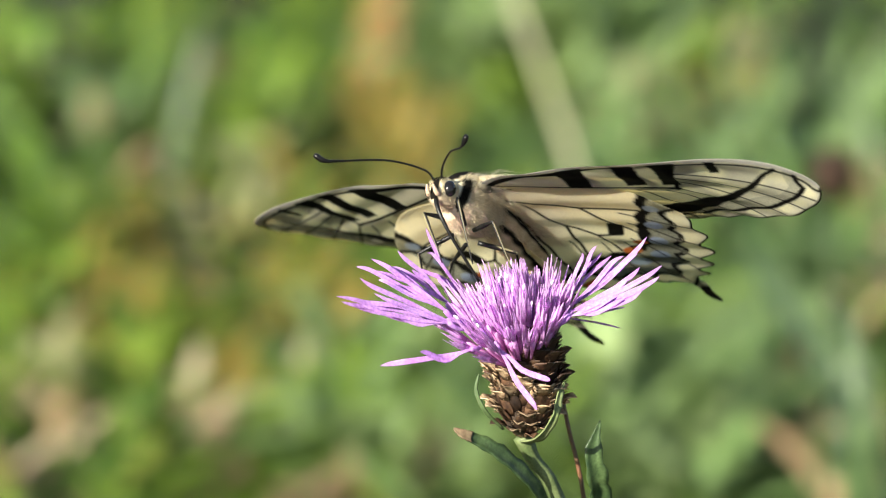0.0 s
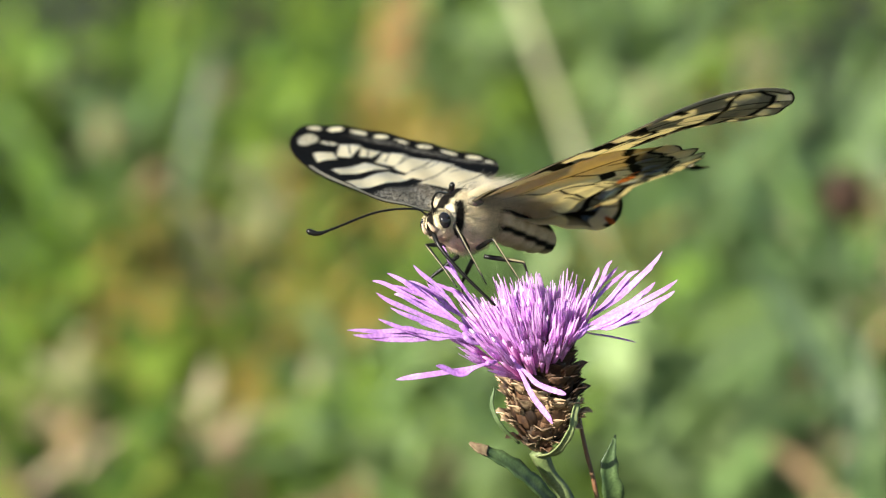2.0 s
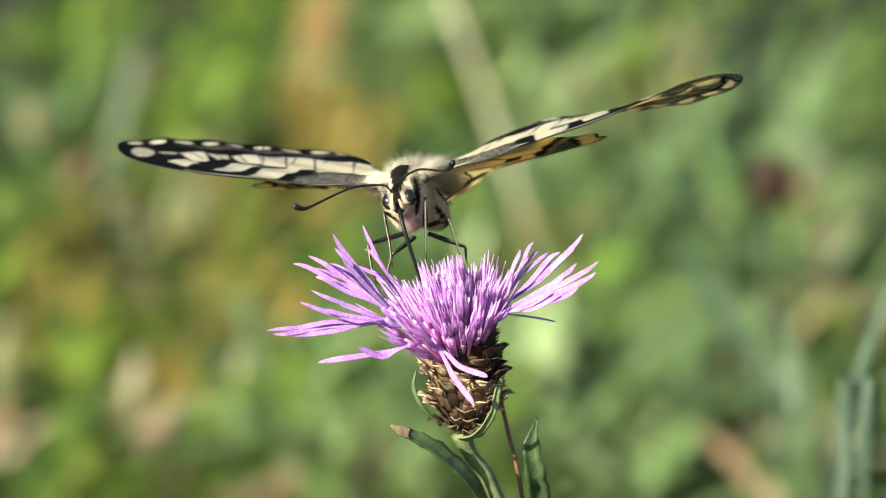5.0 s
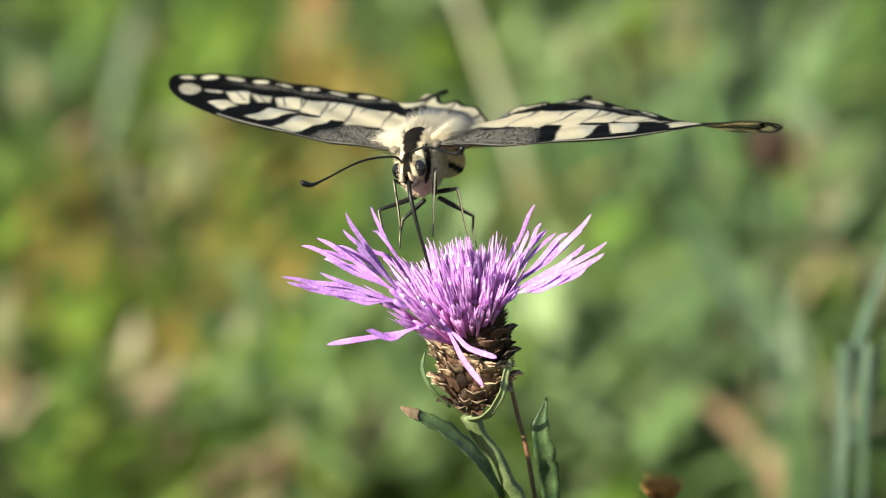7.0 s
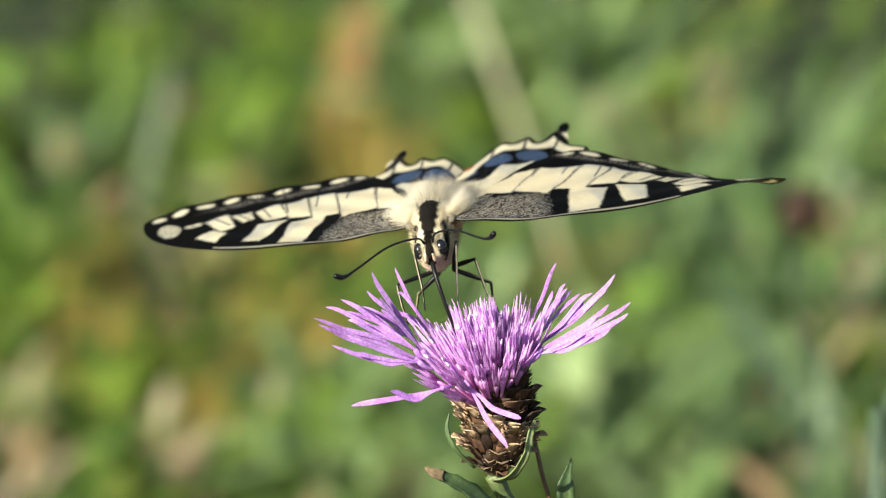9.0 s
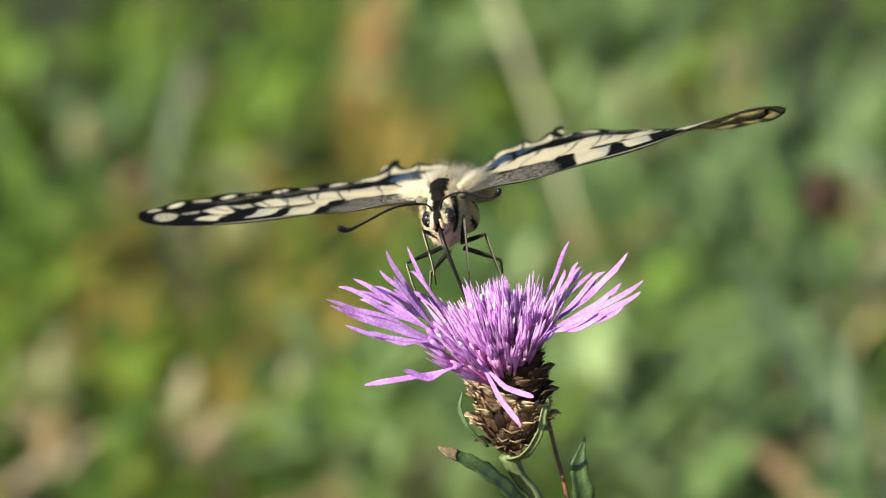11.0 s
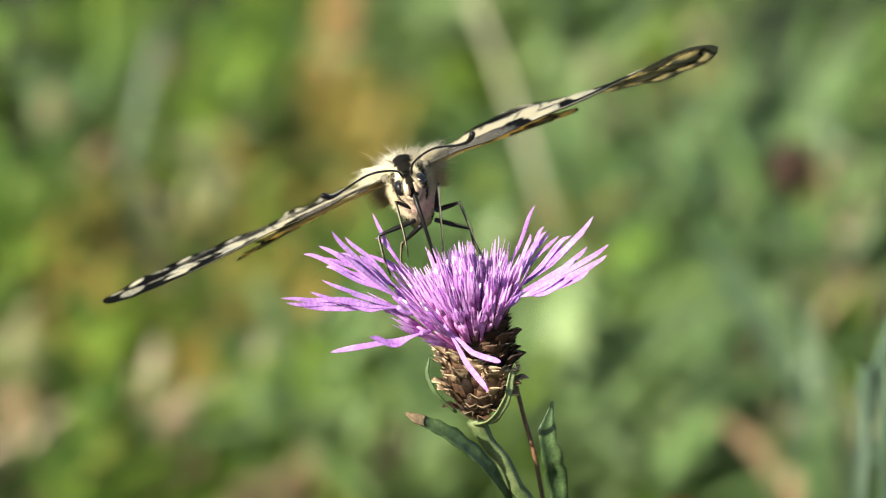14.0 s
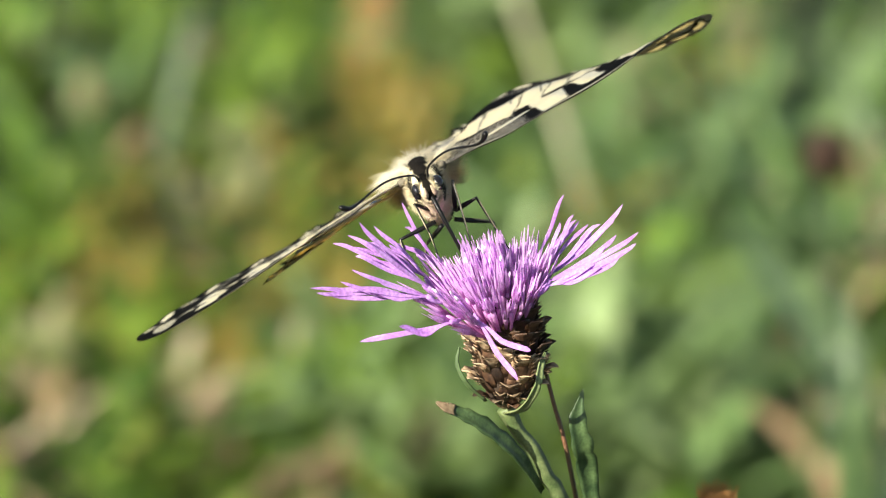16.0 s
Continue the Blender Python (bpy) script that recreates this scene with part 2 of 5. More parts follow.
# ---- the meadow ground ----
def ground_sheet():
    xs = np.concatenate([[-60, -20, -6], np.linspace(-1.6, 1.6, 41), [6, 20, 60]])
    ys = np.concatenate([[-60, -20, -5], np.linspace(-1.2, 3.2, 51), [6, 20, 60]])
    vs = [(x, y, 0.012 * noise.noise(Vector((x * 5, y * 5, 0.3))) + 0.004 * noise.noise(Vector((x * 23, y * 23, 1.3)))) for y in ys for x in xs]
    w = len(xs)
    fs = [(i * w + j, i * w + j + 1, (i + 1) * w + j + 1, (i + 1) * w + j) for i in range(len(ys) - 1) for j in range(w - 1)]
    ob = new("ground", mesh_of("ground", vs, fs, M_SOIL))
    return tagged(ob, "uneven brown-green meadow soil between the grasses", "ground", kind="structure")


ground_sheet()


def blades(n, box, height, width, lean, seed, spots=None, flat=0.0, gaps=0.0, bare=()):
    """n grass blades as one mesh, each its own island. box: x0, x1, y0, y1; spots: tuft centres to stand round."""
    r = np.random.default_rng(seed)
    if spots is None:
        base = np.stack([r.uniform(box[0], box[1], n), r.uniform(box[2], box[3], n)], 1)
        if gaps:
            f = np.array([noise.noise(Vector((x * 14, y * 9, seed))) + 0.5 * noise.noise(Vector((x * 33, y * 22, seed + 9))) for x, y in base])
            base = base[f + gaps * r.normal(0, 0.25, n) > 0.02]
            n = len(base)
    else:
        sp = np.asarray(spots, float)
        pick = r.integers(0, len(sp), n)
        base = sp[pick, :2] + r.normal(0, 1, (n, 2)) * sp[pick, 2:3]
    for bx, by, br in bare:
        d = base - np.array([bx, by])
        base = base[~((np.abs(d[:, 0]) < 2.2 * br) & (d[:, 1] < br) & (d[:, 1] > -br - 0.08))]
        n = len(base)
    h = r.uniform(height[0], height[1], n)
    w = r.uniform(width[0], width[1], n)
    az = r.uniform(0, 2 * math.pi, n)
    ln = r.uniform(lean[0], lean[1], n)
    t = np.array([0, 0.3, 0.6, 0.85, 1.0])
    wd = np.array([0.8, 1.0, 0.8, 0.45, 0.04])
    out = np.stack([np.cos(az), np.sin(az)], 1)
    cx = base[:, None, 0] + out[:, None, 0] * (ln * h)[:, None] * t[None] ** 1.8
    cy = base[:, None, 1] + out[:, None, 1] * (ln * h)[:, None] * t[None] ** 1.8
    cz = h[:, None] * (t[None] * (1 - 0.25 * np.minimum(ln, 1.6)[:, None] * t[None] ** 2)) * (1 - flat) - 0.006
    tw = az + math.pi / 2 + r.uniform(-0.7, 0.7, n)
    sx, sy = np.cos(tw)[:, None] * (w[:, None] * wd[None]) / 2, np.sin(tw)[:, None] * (w[:, None] * wd[None]) / 2
    lift = 0.25 * (w[:, None] * wd[None])
    v = np.empty((n, 5, 3, 3))
    v[:, :, 0] = np.stack([cx - sx, cy - sy, cz + lift], -1)
    v[:, :, 1] = np.stack([cx, cy, cz], -1)
    v[:, :, 2] = np.stack([cx + sx, cy + sy, cz + lift], -1)
    q = np.array([(i * 3 + j, i * 3 + j + 1, i * 3 + j + 4, i * 3 + j + 3) for i in range(4) for j in range(2)])
    fs = (q[None] + (np.arange(n) * 15)[:, None, None]).reshape(-1, 4)
    return v.reshape(-1, 3), fs.tolist()


def scatter(n, seed):
    """Tuft centres beside the open strip of meadow."""
    r = np.random.default_rng(seed)
    return tuple((r.choice([-1, 1]) * r.uniform(0.36, 1.9), r.uniform(-1.2, 3.6), r.uniform(0.01, 0.03)) for _ in range(n))


def stuff(name, vf, mat, label, category):
    ob = new(name, mesh_of(name, vf[0], vf[1], mat))
    return tagged(ob, label, category, kind="stuff")


PALE_PATCHES = ((0.114, 1.105, 0.009, 0.025), (0.160, 1.118, 0.009, 0.025), (0.026, 0.868, 0.010, 0.018), (-0.036, 0.905, 0.010, 0.02), (0.012, 0.885, 0.011, 0.02), (-0.145, 1.297, 0.0097, 0.0367), (-0.08, 1.091, 0.0117, 0.0259), (0.114, 1.301, 0.0152, 0.0367), (-0.077, 0.894, 0.0104, 0.0336), (0.074, 1.171, 0.0102, 0.0197), (-0.065, 1.147, 0.014, 0.0243), (0.074, 1.228, 0.0084, 0.0127), (0.133, 0.866, 0.0034, 0.0103), (-0.001, 0.849, 0.0101, 0.0204), (-0.123, 0.946, 0.0108, 0.0108))
DRY_PATCHES = ((0.150, 1.067, 0.006, 0.03), (0.155, 0.995, 0.008, 0.018), (-0.08, 1.282, 0.0075, 0.0234), (-0.12, 0.904, 0.0105, 0.0338), (-0.122, 0.84, 0.0101, 0.0244), (-0.032, 0.832, 0.01, 0.0142), (0.1, 0.92, 0.0088, 0.0128), (0.109, 0.874, 0.0051, 0.0249), (-0.115, 1.189, 0.0092, 0.0149), (-0.068, 0.864, 0.0068, 0.0165), (0.129, 0.974, 0.0073, 0.022), (0.072, 1.228, 0.0084, 0.0152))
OCHRE_PATCHES = ((-0.017, 1.161, 0.0091, 0.0342), (-0.066, 0.955, 0.0108, 0.0196), (-0.047, 1.091, 0.0117, 0.0212), (-0.095, 1, 0.0129, 0.0224), (-0.105, 1.113, 0.0099, 0.0191), (-0.054, 0.92, 0.0106, 0.0171), (-0.02, 1.225, 0.0084, 0.0253), (0.102, 1.232, 0.0147, 0.0203), (-0.041, 0.991, 0.0129, 0.0178), (0.053, 1.069, 0.0096, 0.0233), (-0.118, 1.014, 0.0112, 0.018))
LIME_PATCHES = ((0.118, 0.923, 0.009, 0.025), (0.14, 0.945, 0.006, 0.02), (0.032, 0.86, 0.014, 0.025), (-0.012, 0.90, 0.013, 0.025), (-0.03, 0.872, 0.013, 0.022), (0.045, 1.36, 0.018, 0.03), (0.0, 0.875, 0.012, 0.02), (0.03, 1.29, 0.015, 0.03), (-0.071, 1.24, 0.0168, 0.056), (-0.14, 1.029, 0.0085, 0.0273), (-0.05, 1.358, 0.0178, 0.027), (0.053, 1.293, 0.0194, 0.0366), (-0.118, 1.334, 0.0198, 0.032), (-0.084, 0.957, 0.0108, 0.0218), (-0.162, 1.285, 0.0086, 0.0469), (-0.042, 0.894, 0.0122, 0.021), (-0.092, 0.849, 0.0101, 0.0164), (-0.01, 0.936, 0.0125, 0.0259), (0.062, 0.991, 0.011, 0.0267), (0.019, 1.334, 0.0132, 0.032), (-0.126, 1.075, 0.0135, 0.0233), (-0.031, 1.038, 0.0151, 0.0229))
BLUE_PATCHES = ((0.068, 1.34, 0.016, 0.03), (0.02, 1.38, 0.015, 0.03), (0.08, 1.075, 0.0154, 0.0327), (0.083, 0.985, 0.0147, 0.0355), (0.117, 1.044, 0.0133, 0.0321), (0.07, 0.914, 0.0123, 0.034), (0.059, 1.133, 0.0119, 0.0337), (0.14, 1.24, 0.0126, 0.0458), (-0.025, 0.864, 0.0136, 0.0206), (0.044, 0.879, 0.012, 0.025), (0.112, 1.154, 0.0141, 0.0292), (-0.003, 1.309, 0.0109, 0.0316), (-0.096, 1.334, 0.0132, 0.0267), (0.108, 0.957, 0.0108, 0.0262), (0.079, 0.849, 0.0135, 0.0164), (0.015, 1.075, 0.0116, 0.028), (-0.126, 1.225, 0.0104, 0.0303))
GAP_PATCHES = ((0.1455, 0.941, 0.008), (0.1575, 1.056, 0.004), (0.181, 1.201, 0.005), (0.106, 1.136, 0.004), (0.160, 0.925, 0.008), (-0.099, 1.351, 0.0067), (-0.146, 1.246, 0.0072), (0.101, 1.131, 0.008), (0.174, 1.416, 0.0092), (0.095, 0.988, 0.0074), (-0.134, 1.408, 0.0055), (0.017, 1.4, 0.0069), (-0.118, 1.064, 0.0058), (0.058, 1.046, 0.0046), (0.139, 1.246, 0.0059), (-0.056, 1.305, 0.0057), (-0.146, 1.07, 0.0046), (0.091, 1.408, 0.005), (-0.099, 1.164, 0.0061), (0.128, 0.933, 0.0072), (0.044, 1.267, 0.0056))
stuff("meadow_grass", blades(11500, (-0.75, 0.75, 0.55, 2.9), (0.02, 0.075), (0.003, 0.008), (0.3, 1.8), 1, gaps=0.5, bare=GAP_PATCHES), M_GRASS, "dense mixed green meadow grass", "grass")
stuff("low_grass", blades(3800, (-0.7, 0.7, -1.0, 0.55), (0.03, 0.11), (0.003, 0.006), (0.2, 1.3), 2), M_GRASS, "short green grass round the flower", "grass")
for side in (-1.35, 1.35):
    stuff("meadow_grass", blades(5000, (side - 0.65, side + 0.65, -1.6, 4.2), (0.03, 0.10), (0.004, 0.009), (0.3, 1.8), 41 + int(side)), M_GRASS, "dense mixed green meadow grass", "grass")
stuff("meadow_grass", blades(3000, (-0.7, 0.7, 2.9, 4.2), (0.03, 0.10), (0.004, 0.009), (0.3, 1.8), 46), M_GRASS, "dense mixed green meadow grass", "grass")
stuff("fresh_grass", blades(3000, None, (0.04, 0.095), (0.004, 0.009), (0.5, 1.8), 51, scatter(60, 1)), M_BRIGHT, "bright fresh green grass in tufts", "grass")
stuff("yellow_grass", blades(2200, None, (0.035, 0.08), (0.004, 0.008), (0.5, 1.8), 52, scatter(45, 2)), M_YELLOW, "yellowing grass in tufts", "grass")
stuff("dry_grass", blades(2200, None, (0.025, 0.07), (0.004, 0.009), (0.5, 2.2), 53, scatter(40, 3)), M_DRY, "straw-coloured dry grass in patches", "dry grass")
stuff("blue_green_grass", blades(2600, None, (0.04, 0.095), (0.004, 0.009), (0.5, 1.8), 54, scatter(55, 4)), M_BLUE, "pale blue-green grass in tufts", "grass")


def oval_leaves(n, box, z, size, seed, spots=None, bare=()):
    """n broad leaves, tilted at random, as one mesh; spots: patches as x, y and their half widths."""
    r = np.random.default_rng(seed)
    items = []
    for i in range(n):
        if spots is None:
            c = np.array([r.uniform(box[0], box[1]), r.uniform(box[2], box[3]), r.uniform(*z)])
        else:
            s = spots[r.integers(0, len(spots))]
            c = np.array([s[0] + r.normal() * s[2] * 0.6, s[1] + r.normal() * s[3] * 0.6, r.uniform(*z)])
        if any(abs(c[0] - bx) < 2.2 * br and -br - 0.05 < c[1] - by < br for bx, by, br in bare):
            continue
        le = r.uniform(*size)
        az, el = r.uniform(0, 2 * math.pi), r.uniform(0.0, 1.15)
        d = np.array([math.cos(az) * math.cos(el), math.sin(az) * math.cos(el), math.sin(el)])
        tt = np.linspace(0, 1, 6)
        path = c + d * (tt * le)[:, None] + np.array([0, 0, -0.25 * le]) * (tt**2)[:, None]
        wd = le * r.uniform(0.14, 0.30) * np.sin(np.pi * (0.06 + 0.92 * tt)) ** 0.8
        items.append(strap(path, wd, (0.05, 0.03, 1), 0.2, 0.0003))
    return merged(items)


def tufts(patches):
    """Blade centres for patches of x, y and their half widths."""
    return tuple((x, y, a * 0.6) for x, y, a, b in patches)


stuff("meadow_weeds", oval_leaves(1500, (-0.26, 0.26, 0.72, 1.75), (0.01, 0.05), (0.018, 0.040), 5, None, GAP_PATCHES), M_WEED, "broad green and yellowish weed leaves in the grass", "weeds")
stuff("meadow_weeds", oval_leaves(2200, (-2.0, 2.0, -1.6, 4.2), (0.01, 0.06), (0.03, 0.07), 69, None, ((0.0, 1.6, 0.135), (0.0, 1.35, 0.135), (0.0, 1.0, 0.135), (0.0, 0.6, 0.135), (0.0, 0.2, 0.135), (0.0, -0.2, 0.135), (0.0, -0.6, 0.135))), M_WEED, "broad green weed leaves scattered over the meadow", "weeds")
for box, seed in (((-6, -2, -4, 8), 71), ((2, 6, -4, 8), 72), ((-2, 2, 4.2, 8), 73), ((-2, 2, -4, -1.6), 74)):
    n = int(140 * (box[1] - box[0]) * (box[3] - box[2]))
    stuff("meadow_grass", blades(n, box, (0.08, 0.18), (0.010, 0.022), (0.3, 1.6), seed), M_GRASS, "dense mixed green meadow grass", "grass")
stuff("fresh_leaves", oval_leaves(1350, None, (0.035, 0.065), (0.016, 0.038), 61, LIME_PATCHES, GAP_PATCHES), M_BRIGHT, "bright fresh green leaves in clumps", "weeds")
stuff("blue_green_leaves", oval_leaves(640, None, (0.035, 0.065), (0.016, 0.040), 62, BLUE_PATCHES, GAP_PATCHES), M_BLUE, "pale blue-green leaves in clumps", "weeds")
stuff("yellowing_leaves", oval_leaves(330, None, (0.035, 0.062), (0.014, 0.032), 63, OCHRE_PATCHES), M_YELLOW, "yellowing leaves in clumps", "weeds")
stuff("straw_leaves", oval_leaves(190, None, (0.04, 0.065), (0.012, 0.028), 64, PALE_PATCHES), M_STRAW, "bleached straw-coloured leaves in clumps", "dry leaves")
stuff("dry_leaves", oval_leaves(175, None, (0.035, 0.062), (0.012, 0.028), 65, DRY_PATCHES), M_DRY, "pinkish-brown dry leaves in clumps", "dry leaves")
stuff("pale_leaves", oval_leaves(230, (-0.045, 0.085, 0.835, 0.95), (0.045, 0.075), (0.016, 0.036), 66), M_PALEGRASS, "pale grey-green leaves in the grass", "weeds")
stuff("pale_leaves", oval_leaves(130, (0.015, 0.080, 0.835, 0.935), (0.045, 0.075), (0.018, 0.038), 68), M_PALEGRASS, "pale grey-green leaves in the grass", "weeds")
stuff("pale_leaves", oval_leaves(170, (-0.02, 0.075, 1.24, 1.42), (0.045, 0.075), (0.018, 0.040), 67), M_PALEGRASS, "pale grey-green leaves in the grass", "weeds")
stuff("blue_green_grass", blades(380, None, (0.05, 0.10), (0.004, 0.009), (0.5, 1.4), 3, tufts(BLUE_PATCHES), bare=GAP_PATCHES), M_BLUE, "pale blue-green grass in tufts", "grass")
stuff("tall_grass", blades(460, None, (0.06, 0.13), (0.003, 0.0065), (0.5, 1.2), 9, tufts([p for p in BLUE_PATCHES if p[0] > 0.02]), bare=GAP_PATCHES), M_BLUE, "long pale blue-green grass blades leaning over", "grass")
stuff("fresh_grass", blades(340, None, (0.04, 0.08), (0.004, 0.009), (0.5, 1.6), 8, tufts(LIME_PATCHES)), M_BRIGHT, "bright fresh green grass in tufts", "grass")


# ---- background plants that stand alone ----
def thing(name, at, label, category, group=""):
    ob = new(name)
    ob.location = at
    return tagged(ob, label, category, group)


def bud_plant(at, h, r, bend, label):
    """A closed knapweed bud on its stalk; the origin is at the stalk's foot."""
    th = thing("knapweed_bud", at, label, "flower bud")
    t = np.linspace(0, 1, 12)
    path = np.stack([bend[0] * t**2, bend[1] * t**2, h * t], 1)
    part("stalk", mesh_of("stalk", *tube(path, 0.0010 - 0.0003 * t, 8, 0.12), M_DARKSTEM), th)
    top = path[-1]
    part("bud", mesh_of("bud", *ball(top + [0, 0, r], (r, r, r * 1.25)), M_BUD), th, "dark red-brown scaly bud")
    sc = mesh_of("scale", *strap(np.array([[0, 0, 0], [0.0002, 0, r * 0.35], [0.0009, 0, r * 0.7]]), [r * 0.5, r * 0.55, r * 0.1], (1, 0, 0), 0.2, 0.0002), M_BUD)
    for i in range(34):
        f = (i + 0.5) / 34
        a = i * 2.39996
        z = -0.9 + 1.7 * f
        rr = math.sqrt(max(0.03, 1 - z * z)) * r
        ob = part("scale", sc, th)
        ob.matrix_basis = Matrix.Translation((top[0], top[1], top[2] + r + z * r * 1.2)) @ Matrix.Rotation(a, 4, "Z") @ Matrix.Translation((rr, 0, 0)) @ Matrix.Rotation(-0.5 * z, 4, "Y")
    for i in range(3):
        a = i * 2.2 + 0.4
        z0 = h * (0.3 + 0.2 * i)
        p = np.array([[0, 0, 0], [0.012, 0, 0.012], [0.03, 0, 0.018]])
        ob = part("leaf", mesh_of("leaf", *strap(smooth_line(p, 7), 0.005 * np.sin(np.linspace(0.4, 3.0, 7)), (0, 0, 1), 0.2, 0.0002), M_LEAF), th)
        k = int(round(11 * z0 / h))
        ob.matrix_basis = Matrix.Translation(path[k]) @ Matrix.Rotation(a, 4, "Z")
    return th


def bent_stalk(name, pts, radius, mat, label):
    """A long dry grass stem through a few places, foot on the ground."""
    th = thing(name, pts[0], label, "grass stem")
    p = smooth_line(np.asarray(pts) - np.asarray(pts[0]), 24)
    part("stem", mesh_of("stem", *tube(p, np.linspace(radius, radius * 0.7, 24), 8, 0.06), mat), th)
    for i in (6, 14):
        part("node", mesh_of("node", *ball(p[i], (radius * 1.1, radius * 1.1, radius * 0.9), 10, 6), mat), th)
    return th


def dock_spike(at, h, z0, mat, label, seed, spread=0.013):
    """A dry dock with whorls of small seeds round an upright stem."""
    th = thing("dock_spike", at, label, "seed head")
    r = np.random.default_rng(seed)
    t = np.linspace(0, 1, 10)
    path = np.stack([0.01 * t**2, 0 * t, h * t], 1)
    part("stem", mesh_of("stem", *tube(path, 0.0016 - 0.0008 * t, 8, 0.1), M_REDSTEM), th)
    items = []
    for i in range(64):
        z = r.uniform(z0, h)
        k = (z - z0) / (h - z0)
        a = r.uniform(0, 6.28)
        d = r.uniform(0.2, 1) * spread * (1.1 - 0.6 * k)
        items.append(ball((0.01 * (z / h) ** 2 + d * math.cos(a), d * math.sin(a), z), (0.0021, 0.0014, 0.0024), 6, 4))
    part("seed_head", mesh_of("seeds", *merged(items), mat), th, kind="stuff")
    return th


def long_blade(pts, width, mat, label):
    """One broad grass blade through a few places, foot on the ground."""
    th = thing("grass_blade", pts[0], label, "grass blade")
    p = smooth_line(np.asarray(pts) - np.asarray(pts[0]), 20)
    part("blade", mesh_of("blade", *strap(p, width * np.interp(np.linspace(0, 1, 20), [0, 0.3, 0.75, 1], [0.7, 1, 0.8, 0.05]), (-0.5, -0.65, 0.55), 0.3, 0.0003), mat), th)
    part("midrib", mesh_of("midrib", *tube(p + np.array([0, -0.0002, -0.0002]), np.linspace(0.0007, 0.0002, 20), 6), mat), th)
    return th


def spent_head(at, h, r):
    """A withered flower head: a small cup with a brush of orange-brown bristles."""
    th = thing("withered_flower", at, "withered orange-brown bristly flower head on a thin stalk", "flower")
    g = np.random.default_rng(31)
    t = np.linspace(0, 1, 10)
    path = np.stack([0.004 * np.sin(t * 3.1), 0 * t, h * t], 1)
    part("stalk", mesh_of("stalk", *tube(path, 0.0007 + 0 * t, 8, 0.1), M_REDSTEM), th)
    top = path[-1]
    part("cup", mesh_of("cup", *tube(top + np.stack([0 * t, 0 * t, -0.001 + t * r * 1.6], 1), r * np.interp(t, [0, 0.3, 0.7, 1], [0.3, 0.8, 0.9, 0.8]), 12), M_BRACT), th)
    items = []
    for i in range(260):
        a, f = g.uniform(0, 6.28), math.sqrt(g.random())
        b = top + np.array([f * r * 0.8 * math.cos(a), f * r * 0.8 * math.sin(a), r * 1.4])
        e = b + np.array([f * r * 0.5 * math.cos(a), f * r * 0.5 * math.sin(a), r * g.uniform(0.7, 1.3)]) + g.normal(0, r * 0.08, 3)
        items.append(tube(np.stack([b, e]), [0.00009, 0.00003], 3))
    part("bristle_tuft", mesh_of("bristle_tuft", *merged(items), M_TUFT), th, kind="stuff")
    return th


bud_plant((0.0926, 0.6141, 0), 0.2137, 0.0052, (0.003, 0.0), "dark red closed knapweed bud on a green stalk")
bent_stalk("straw_stem", ((0.063, 1.1656, 0), (0.0523, 1.076, 0.0547), (0.0417, 1.0867, 0.0877), (0.0235, 1.1119, 0.1328), (0.0129, 1.13, 0.1562)), 0.0020, M_STALK, "long pale straw grass stem leaning over")
dock_spike((-0.0276, 1.2747, 0), 0.0962, 0.0351, M_RUST, "rusty brown dry dock seed spike", 3, 0.016)
dock_spike((-0.0169, 1.1513, 0), 0.0771, 0.0200, M_OCHRE, "ochre dry dock seed spike", 4, 0.018)
long_blade(((0.1188, 0.69, 0.0), (0.1128, 0.66, 0.1133), (0.1073, 0.66, 0.1329), (0.0973, 0.66, 0.1547), (0.0854, 0.66, 0.1732), (0.075, 0.66, 0.1892)), 0.0058, M_GLAUCOUS, "long leaning blue-green grass blade")
long_blade(((0.1074, 0.63, 0.0), (0.1014, 0.6, 0.1364), (0.0992, 0.6, 0.158), (0.0974, 0.6, 0.1786), (0.0967, 0.6, 0.1932)), 0.004, M_GLAUCOUS, "upright blue-green grass blade")
long_blade(((0.114, 0.59, 0.0), (0.108, 0.56, 0.1517), (0.1064, 0.56, 0.1625), (0.1034, 0.56, 0.1754), (0.0999, 0.56, 0.1896)), 0.0034, M_GLAUCOUS, "leaning blue-green grass blade")
long_blade(((0.074, 0.19, 0.0), (0.072, 0.17, 0.3013), (0.0722, 0.17, 0.314), (0.0736, 0.17, 0.3224), (0.0756, 0.17, 0.3298), (0.0791, 0.17, 0.3408), (0.0821, 0.17, 0.3491)), 0.0027, M_GLAUCOUS, "broad pale blue-green grass blade")
long_blade(((0.0765, 0.18, 0.0), (0.0745, 0.16, 0.3051), (0.0751, 0.16, 0.3149), (0.0761, 0.16, 0.3241), (0.0778, 0.16, 0.3305)), 0.0017, M_GLAUCOUS, "upright pale blue-green grass blade")
long_blade(((0.0785, 0.2, 0.0), (0.0765, 0.18, 0.2974), (0.0752, 0.18, 0.3036), (0.0734, 0.18, 0.3103), (0.0712, 0.18, 0.3179)), 0.0017, M_GLAUCOUS, "short pale blue-green grass blade")
long_blade(((0.1019, 0.5862, 0), (0.1019, 0.5562, 0.1701), (0.0945, 0.562, 0.188), (0.0838, 0.5674, 0.2045), (0.0718, 0.572, 0.2185)), 0.0055, M_LEAF, "long arching green grass blade")
long_blade(((0.0816, 0.395, 0), (0.0816, 0.365, 0.2287), (0.0821, 0.3695, 0.2425), (0.0819, 0.3736, 0.2553), (0.0799, 0.377, 0.2659)), 0.005, M_LEAF, "upright green grass blade")
